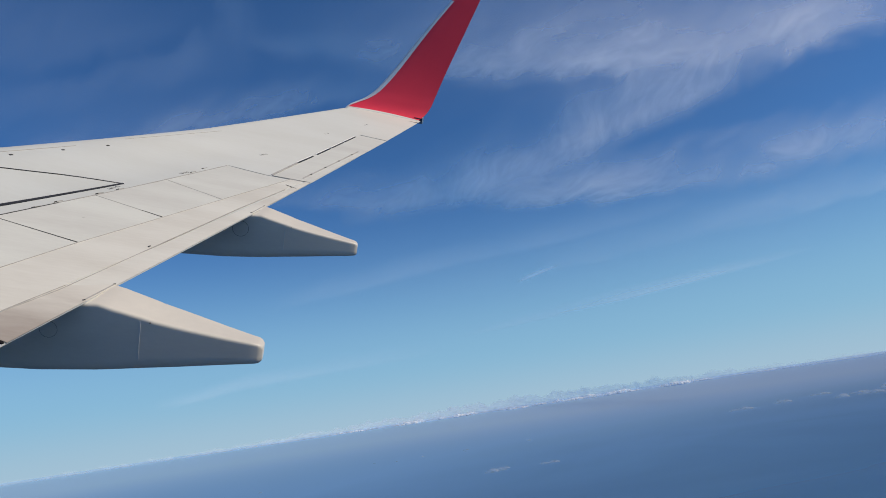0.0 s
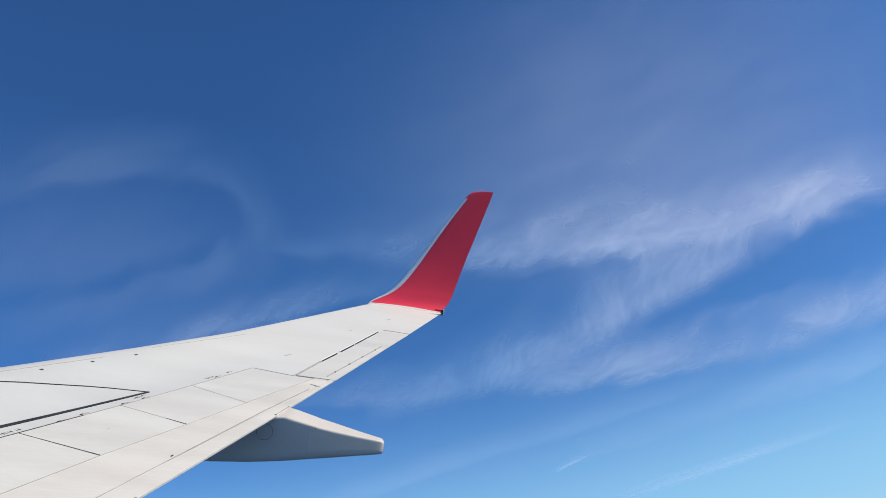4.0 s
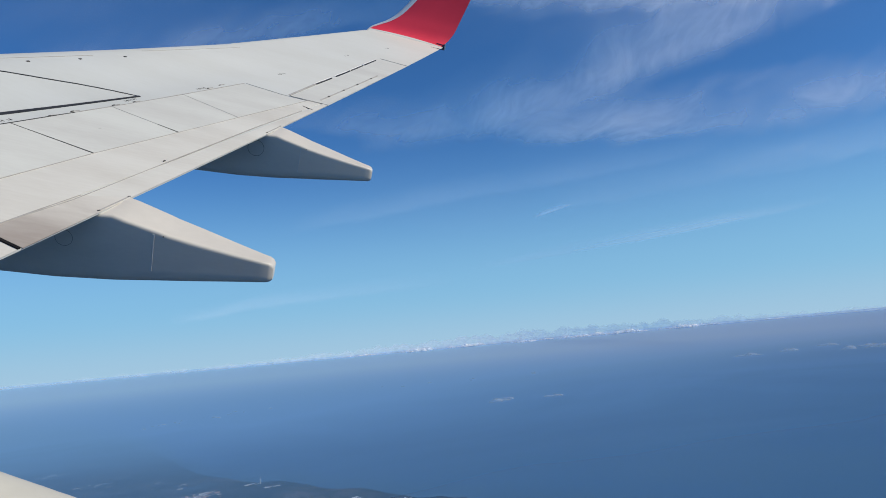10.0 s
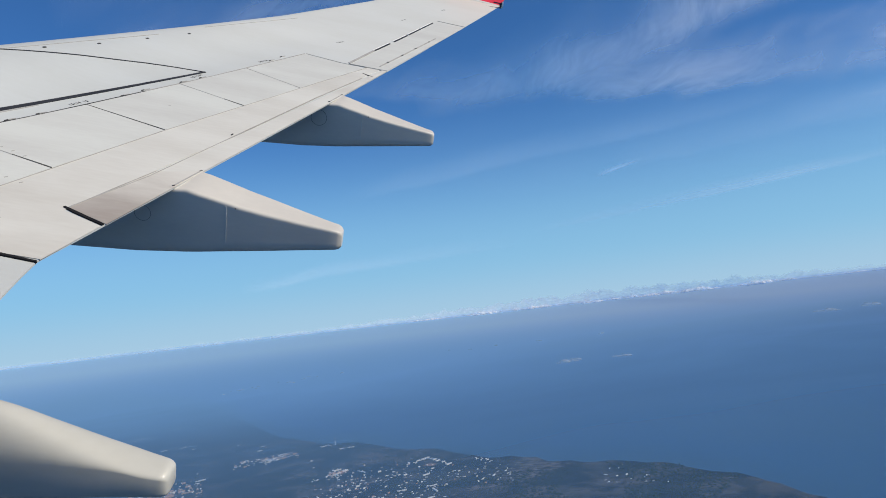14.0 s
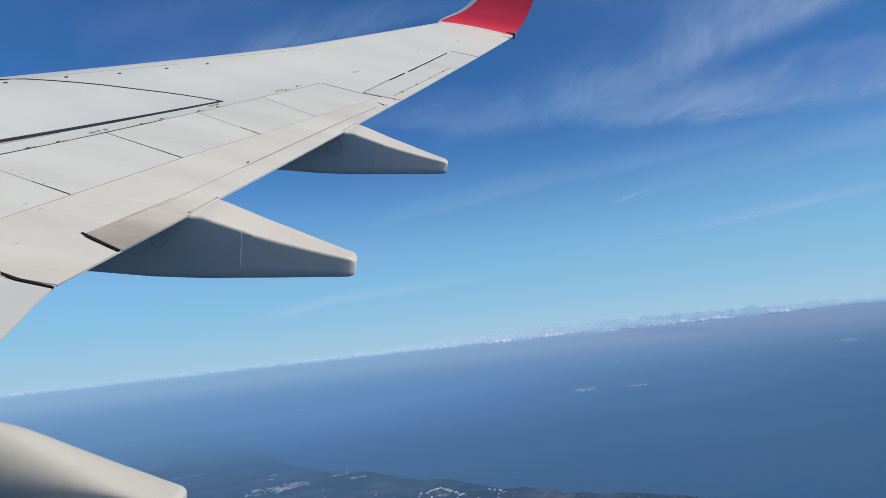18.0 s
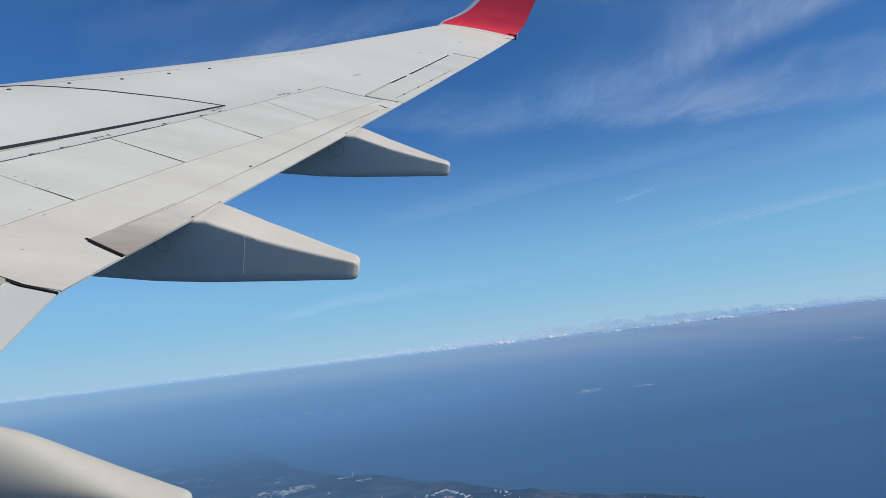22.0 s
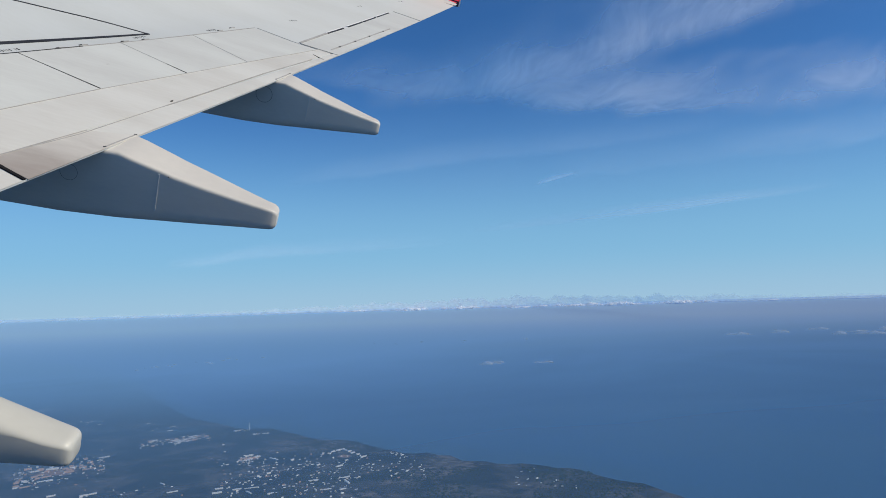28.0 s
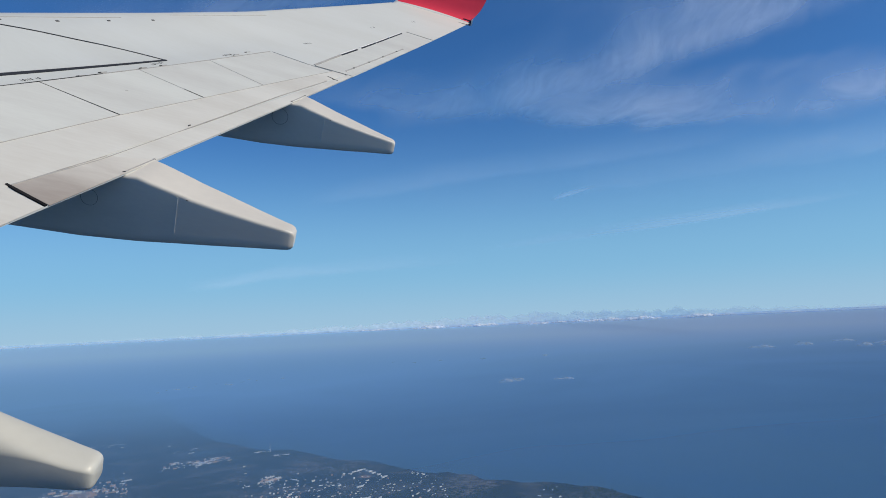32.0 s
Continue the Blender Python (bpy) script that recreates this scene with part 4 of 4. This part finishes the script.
for az, el, s in spots:
    ob = place_cloud(new("white_puff", rng.choice(tufts)), az, el, 40 / math.tan(radians(-el)), s)
    tagged(ob, "small white puff low over the sea", "cloud", "small clouds over the sea")


# ---- the coast and its town ----
DIP = 0.6                            # how far the shore lies below the drawn line
COAST = [(-80, -2.2), (-29, -3.1), (-24, -3.8), (-20.6, -4.5), (-18.6, -5.9), (-16.2, -7.5), (-12, -8.3), (-6, -9.7), (-1.8, -10.6), (6, -11.7), (12.9, -12.4), (18, -13.3), (24, -15.2), (30, -18.5), (40, -25), (60, -40)]


def coast(az):
    return along(COAST, az)[0] - DIP + 0.34 * noise.noise(Vector((az * 0.35, 3.1, 0))) + 0.20 * noise.noise(Vector((az * 1.7, 9.1, 0)))


def land_height(x, y):
    r = math.hypot(x, y)
    return bowl(r) + 5 + 9 * max(0, noise.noise(Vector((x * 0.0016, y * 0.0016, 4)))) + 2.5 * noise.noise(Vector((x * 0.008, y * 0.008, 1)))


def land_material():
    m = shader("wooded_land", (0.05, 0.07, 0.05), 0.9, spec=0.1)
    t = m.node_tree
    b = t.nodes["Principled BSDF"]
    v = mapped(t, "Object")
    woods = stepped(t, noise_node(t, v, 0.0075, 7, 0.66, 0.5), 0.42, 0.60)
    plots = t.nodes.new("ShaderNodeTexVoronoi")
    plots.inputs["Scale"].default_value = 0.02
    t.links.new(v, plots.inputs["Vector"])
    sep = t.nodes.new("ShaderNodeSeparateColor")
    t.links.new(plots.outputs["Color"], sep.inputs[0])

    def blend(f, a, b2):
        n = t.nodes.new("ShaderNodeMix")
        n.data_type = "RGBA"
        for s, k in ((f, 0), (a, 6), (b2, 7)):
            if isinstance(s, tuple):
                n.inputs[k].default_value = (*s, 1)
            else:
                t.links.new(s, n.inputs[k])
        return n.outputs[2]
    # tree and field colours hold the blue of distance haze
    tree = blend(stepped(t, noise_node(t, v, 0.05, 4), 0.3, 0.7), (0.008, 0.014, 0.022), (0.020, 0.029, 0.042))
    field = blend(sep.outputs[0], (0.034, 0.044, 0.054), (0.105, 0.096, 0.094))
    ground_col = blend(woods, tree, field)
    built = math_node(t, "MULTIPLY", stepped(t, noise_node(t, v, 0.0045, 4, 0.6, 0.4), 0.50, 0.64), stepped(t, noise_node(t, v, 0.055, 5, 0.7), 0.42, 0.68))
    ground_col = blend(built, ground_col, (0.21, 0.175, 0.165))
    for az, el, reach in ((-16.7, -8.98, 42), (-12.1, -10.72, 26), (-25.2, -10.25, 55), (-5.0, -11.0, 22)):
        dist = t.nodes.new("ShaderNodeVectorMath")
        dist.operation = "DISTANCE"
        dist.inputs[1].default_value = (*polar(az, el - DIP), 12)
        t.links.new(v, dist.inputs[0])
        torn = math_node(t, "ADD", dist.outputs["Value"], math_node(t, "MULTIPLY", math_node(t, "SUBTRACT", noise_node(t, v, 0.06, 5), 0.5), reach * 1.6))
        ground_col = blend(stepped(t, torn, reach * 0.5, reach), (0.36, 0.22, 0.16), ground_col)
    t.links.new(ground_col, b.inputs["Base Color"])
    bp = t.nodes.new("ShaderNodeBump")
    bp.inputs["Strength"].default_value, bp.inputs["Distance"].default_value = 0.8, 4.0
    t.links.new(noise_node(t, v, 0.09, 5), bp.inputs["Height"])
    t.links.new(bp.outputs[0], b.inputs["Normal"])
    return m


bm = bmesh.new()
rows = []
for i in range(150):
    a = -78 + 136 * i / 149
    e0 = coast(a)
    row = []
    for j in range(30):
        el = e0 - (62 + e0) * (j / 29) ** 2.0
        x, y = polar(a, el)
        z = land_height(x, y) if j else bowl(math.hypot(x, y)) - 3
        row.append(bm.verts.new((x, y, z)))
    rows.append(row)
for p, q in zip(rows, rows[1:]):
    for j in range(29):
        bm.faces.new((p[j], q[j], q[j + 1], p[j + 1]))
land = new("ground", mesh_of("ground", bm, land_material(), True))
tagged(land, "wooded green coast with fields and clearings beside the sea", "coast", kind="structure")

# low far shores across the water
def far_shore(points, label):
    """points: az, far el, near el."""
    bm = bmesh.new()
    n = 60
    rows = []
    for i in range(n + 1):
        a = lerp(points[0][0], points[-1][0], i / n)
        e0, e1 = along(points, a)
        wave = 0.10 * noise.noise(Vector((a * 0.8, points[0][0], 2)))
        row = []
        for j in range(5):
            x, y = polar(a, lerp(e0, e1 + wave, j / 4))
            row.append(bm.verts.new((x, y, bowl(math.hypot(x, y)) + (4 if 0 < j < 4 else -3))))
        rows.append(row)
    for p, q in zip(rows, rows[1:]):
        for j in range(4):
            bm.faces.new((p[j], q[j], q[j + 1], p[j + 1]))
    return tagged(new("far_shore", mesh_of("far_shore", bm, land.data.materials[0], True)), label, "shore", kind="structure")


far_shore([(-18, -3.75, -3.8), (-13.5, -3.42, -3.55), (-9.5, -3.62, -3.85), (-6, -3.5, -3.85), (-3, -3.6, -3.65)], "low far shore with scattered pale buildings")
far_shore([(2, -4.6, -4.7), (6, -4.1, -4.7), (12, -3.7, -4.6), (20, -3.2, -4.1), (30, -2.8, -3.6), (40, -2.5, -3.2)], "low dark wooded shore far across the sea")

bm_verts, bm_faces = [], []
for _ in range(13000):
    a = rng.uniform(-34, 30)
    el = coast(a) - 0.12 - rng.random() ** 1.3 * 6.5
    x, y = polar(a, el)
    if noise.noise(Vector((x * 0.004, y * 0.004, 7))) < 0.02:
        continue
    z, w, h = land_height(x, y) - 1, rng.uniform(2, 4.5), rng.uniform(2, 4.5)
    o = len(bm_verts)
    for k in range(5):
        t5 = 2 * math.pi * k / 5 + rng.random()
        bm_verts.append((x + w * math.cos(t5), y + w * math.sin(t5), z + h * rng.uniform(0.3, 0.6)))
    bm_verts.append((x + rng.uniform(-2, 2), y + rng.uniform(-2, 2), z + h))
    bm_verts.append((x, y, z))
    for k in range(5):
        bm_faces += [(o + k, o + (k + 1) % 5, o + 5), (o + (k + 1) % 5, o + k, o + 6)]
me = bpy.data.meshes.new("woods")
me.from_pydata(bm_verts, [], bm_faces)
me.materials.append(shader("tree_canopy", (0.020, 0.034, 0.026), 0.9, vary=0.8, scale=0.03, fine=0.3, tint=(0.038, 0.05, 0.034), spec=0.1))
tagged(new("woods", me), "dark green woods along the coast", "woods", kind="stuff")

CREAM = shader("pale_render", (0.82, 0.79, 0.73), 0.8, vary=0.3, scale=0.2, fine=2)
BRICKY = shader("tan_render", (0.60, 0.38, 0.26), 0.8, vary=0.3, scale=0.2, fine=2)
TIN = shader("white_roofing", (0.88, 0.88, 0.88), 0.6, vary=0.3, scale=0.2, fine=2)
GREYROOF = shader("grey_roofing", (0.30, 0.30, 0.31), 0.7, vary=0.4, scale=0.2, fine=2)


def building(name, l, w, h, pitch, wall, roof, label, category, group):
    ob = tagged(new(name), label, category, group)
    bm = bmesh.new()
    bmesh.ops.create_cube(bm, size=1, matrix=Matrix.Translation((0, 0, h / 2 - 4)) @ Matrix.Diagonal((l, w, h + 8, 1)))
    part("wall", bm, wall, ob)
    e = 0.4
    bm = loft([[(s * (l / 2 + e), -w / 2 - e, h), (s * (l / 2 + e), w / 2 + e, h), (s * (l / 2 + e), 0.6, h + pitch), (s * (l / 2 + e), -0.6, h + pitch)] for s in (-1, 1)])
    part("roof", bm, roof, ob)
    return ob


protos = [building("house", 8, 5, 3, 1.8, CREAM, TIN, "small pale house with a white roof", "house", "houses of the coast town"),
          building("house", 6, 5, 3, 1.8, BRICKY, GREYROOF, "small tan house with a grey roof", "house", "houses of the coast town"),
          building("apartment_block", 24, 6, 8, 0.6, CREAM, TIN, "long pale apartment block with a flat roof", "building", "apartment blocks of the coast town"),
          building("apartment_block", 12, 6, 8, 0.6, BRICKY, GREYROOF, "tan apartment block with a flat grey roof", "building", "apartment blocks of the coast town"),
          building("warehouse", 26, 7, 4, 1.0, TIN, TIN, "long low white warehouse near the shore", "building", "warehouses of the coast town")]
used = set()
# rows of the town: az and el of both ends, spread in el, number, kinds
TOWN = [(-19.8, -9.1, -14.9, -8.9, 0.12, 26, (2, 3, 3, 2, 0)), (-17.6, -9.0, -15.8, -8.9, 0.07, 10, (2, 2, 4)), (-12.9, -10.8, -11.3, -10.6, 0.10, 14, (2, 3, 3, 3)), (-6.9, -10.9, -5.2, -10.5, 0.02, 6, (2, 2)), (-5.2, -10.5, -3.4, -11.2, 0.02, 6, (2, 2)),
        (-14.5, -11.3, -4.5, -11.6, 0.34, 48, (0, 0, 0, 1, 1, 2)), (-4.5, -11.6, 1.5, -12.4, 0.30, 20, (0, 0, 1)), (-26.9, -6.15, -23.2, -5.75, 0.09, 34, (2, 2, 0, 4)), (-27.6, -10.5, -22, -10.05, 0.28, 60, (2, 3, 3, 3, 0)),
        (-29.4, -3.65, -24.6, -3.75, 0.05, 20, (4, 2, 0)), (-21.4, -4.75, -19.8, -4.9, 0.03, 7, (4, 2)), (-28.5, -4.9, -22, -4.7, 0.10, 16, (2, 0, 3)), (-25, -7.4, -21.5, -6.9, 0.15, 12, (2, 0, 0)), (-12, -9.02, -11.4, -8.98, 0.02, 3, (4, 2)), (-13.1, -8.62, -12.2, -8.58, 0.01, 4, (0, 2)),
        (-14.5, -12.4, -4.0, -13.2, 0.40, 44, (0, 0, 2, 1)), (-20, -7.3, -17, -8.2, 0.15, 6, (0, 2)), (-1.4, -10.95, -0.2, -11.2, 0.04, 4, (0, 0)), (8, -13, 13, -13.4, 0.2, 6, (0, 1)), (-27, -12, -16, -12.4, 0.25, 10, (0, 2))]


def spot_in(row):
    a0, e0, a1, e1, spread = row[:5]
    f = rng.random()
    a = lerp(a0, a1, f)
    return a, min(lerp(e0, e1, f) - DIP + rng.gauss(0, spread), coast(a) - 0.12)


for row in TOWN:
    turn = rng.uniform(22, 58)
    for _ in range(row[5]):
        a, el = spot_in(row)
        x, y = polar(a, el)
        k = rng.choice(row[6])
        m = Matrix.Translation((x, y, land_height(x, y) - 0.5)) @ Matrix.Rotation(radians(turn + rng.choice((0, 0, 0, 0, 90)) + rng.uniform(-8, 8)), 4, "Z") @ Matrix.Diagonal((rng.choice((0.6, 0.8, 1.0, 1.3, 1.8)) * rng.uniform(0.85, 1.1), rng.uniform(0.55, 0.95), rng.uniform(0.45, 0.9), 1))
        if k in used:
            copy_thing(protos[k], m)
        else:
            protos[k].matrix_world = m
            used.add(k)
for k in range(30):
    a = rng.choice((rng.uniform(-16.5, -12.5), rng.gauss(-6.5, 1.2), rng.gauss(-6.5, 1.2)))
    x, y = polar(a, along([(-18, -3.72), (-13.5, -3.50), (-9.5, -3.74), (-3, -3.68)], a)[0] + rng.gauss(0, 0.04))
    copy_thing(protos[rng.choice((0, 0, 2, 4))], Matrix.Translation((x, y, bowl(math.hypot(x, y)) + 3)) @ Matrix.Rotation(radians(-a + rng.uniform(10, 40)), 4, "Z") @ Matrix.Diagonal((rng.uniform(0.6, 1.5), 1.0, 0.8, 1)))

# the many small outbuildings between them, too small to tell apart
verts, faces = [], []
for row in TOWN:
    for _ in range(int(row[5] * 1.9)):
        a, el = spot_in((*row[:4], row[4] * 1.5))
        x, y = polar(a, el)
        l, w, h = rng.uniform(2, 7), rng.uniform(1.5, 3), rng.uniform(1.5, 3)
        t0, z, o = rng.uniform(0.3, 1.1), land_height(x, y) - 1, len(verts)
        for u, v, q in ((-1, -1, 0), (1, -1, 0), (1, 1, 0), (-1, 1, 0), (-1, -1, h), (1, -1, h), (1, 1, h), (-1, 1, h), (-1, 0, h * 1.35), (1, 0, h * 1.35)):
            verts.append((x + u * l / 2 * math.cos(t0) - v * w / 2 * math.sin(t0), y + u * l / 2 * math.sin(t0) + v * w / 2 * math.cos(t0), z + q))
        faces += [tuple(o + i for i in f) for f in ((0, 1, 5, 4), (2, 3, 7, 6), (1, 2, 6, 9, 5), (3, 0, 4, 8, 7), (4, 5, 9, 8), (6, 7, 8, 9))]
SMALL = shader("mixed_render", (0.7, 0.7, 0.68), 0.8)
st = SMALL.node_tree
isl, pick = st.nodes.new("ShaderNodeNewGeometry"), st.nodes.new("ShaderNodeValToRGB")
pick.color_ramp.interpolation = "CONSTANT"
for pos, c in ((0.0, (0.80, 0.79, 0.76)), (0.45, (0.58, 0.52, 0.45)), (0.65, (0.30, 0.30, 0.31)), (0.85, (0.42, 0.24, 0.16))):
    el = pick.color_ramp.elements[0] if pos == 0 else pick.color_ramp.elements.new(pos)
    el.color = (*c, 1)
pick.color_ramp.elements[-1].color = (0.42, 0.24, 0.16, 1)
st.links.new(isl.outputs["Random Per Island"], pick.inputs[0])
st.links.new(pick.outputs[0], st.nodes["Principled BSDF"].inputs["Base Color"])
me = bpy.data.meshes.new("outbuildings")
me.from_pydata(verts, [], faces)
me.materials.append(SMALL)
tagged(new("outbuildings", me), "many tiny pale and tan outbuildings of the coast town", "buildings", kind="stuff")
tower = tagged(new("radio_tower"), "slim white tower standing by the shore", "tower")
x, y = polar(-12.1, -8.6 - DIP)
tower.matrix_world = Matrix.Translation((x, y, land_height(x, y)))
bm = bmesh.new()
bmesh.ops.create_cone(bm, cap_ends=True, segments=10, radius1=1.6, radius2=0.9, depth=24, matrix=Matrix.Translation((0, 0, 11)))
part("shaft", bm, TIN, tower)
bm = bmesh.new()
bmesh.ops.create_cone(bm, cap_ends=True, segments=10, radius1=1.5, radius2=1.5, depth=2.5, matrix=Matrix.Translation((0, 0, 24)))
part("head", bm, CREAM, tower)

# ---- the cabin round the camera ----
cabin = tagged(new("fuselage"), "dark cabin interior with one oval window", "fuselage", kind="structure")
cabin.matrix_world = BODY
EX, EY, EZ = EYE
AXIS, GIRTH = 1.85, 2.02
bm = bmesh.new()
xs = [EX - 13, EX - 9, EX - 5, EX - 2, EX - 0.58, EX + 0.58, EX + 2, EX + 5, EX + 7]
angs = [360 * k / 72 for k in range(72)]
shell = [[bm.verts.new((x, GIRTH * math.cos(radians(a)), AXIS + GIRTH * math.sin(radians(a)))) for a in angs] for x in xs]
for i in range(len(xs) - 1):
    for k in range(72):
        if xs[i] == EX - 0.58 and (angs[k] < 30 or angs[k] >= 350):
            continue
        bm.faces.new((shell[i][k], shell[i][(k + 1) % 72], shell[i + 1][(k + 1) % 72], shell[i + 1][k]))
bm.faces.new(shell[0])
bm.faces.new(shell[-1][::-1])
bmesh.ops.recalc_face_normals(bm, faces=bm.faces)
bmesh.ops.solidify(bm, geom=bm.faces[:], thickness=0.03)
part("hull", bm, HULL, cabin, "pale painted fuselage skin", True)


def oval(y, grow):
    k = (y - EY) / 0.144 * grow
    pts = []
    for i in range(72):
        t = 2 * math.pi * (i + 0.5) / 72
        c, s = math.cos(t), math.sin(t)
        u, v = 0.20 * math.copysign(abs(c) ** (2 / 3), c), 0.21 * math.copysign(abs(s) ** (2 / 3), s)
        pts.append((EX + k * (0.01 + u * 0.978 - v * 0.208), y, EZ + k * (0.04 + u * 0.208 + v * 0.978)))
    return pts


def frame_edge(y):
    pts = []
    for i in range(72):
        t = 2 * math.pi * (i + 0.5) / 72
        c, s = math.cos(t), math.sin(t)
        k = 1 / max(abs(c), abs(s))
        pts.append((EX + 0.62 * c * k, y, 2.18 + 0.64 * s * k))
    return pts


bm = bmesh.new()
loops = [[bm.verts.new(p) for p in q] for q in (frame_edge(1.70), oval(1.70, 1.0), oval(1.72, 1.03), oval(1.86, 1.2), frame_edge(1.86))]
for p, q in zip(loops, loops[1:] + loops[:1]):
    for k in range(72):
        bm.faces.new((p[k], p[(k + 1) % 72], q[(k + 1) % 72], q[k]))
part("window_frame", bm, CABIN, cabin, "dark rounded cabin window surround")
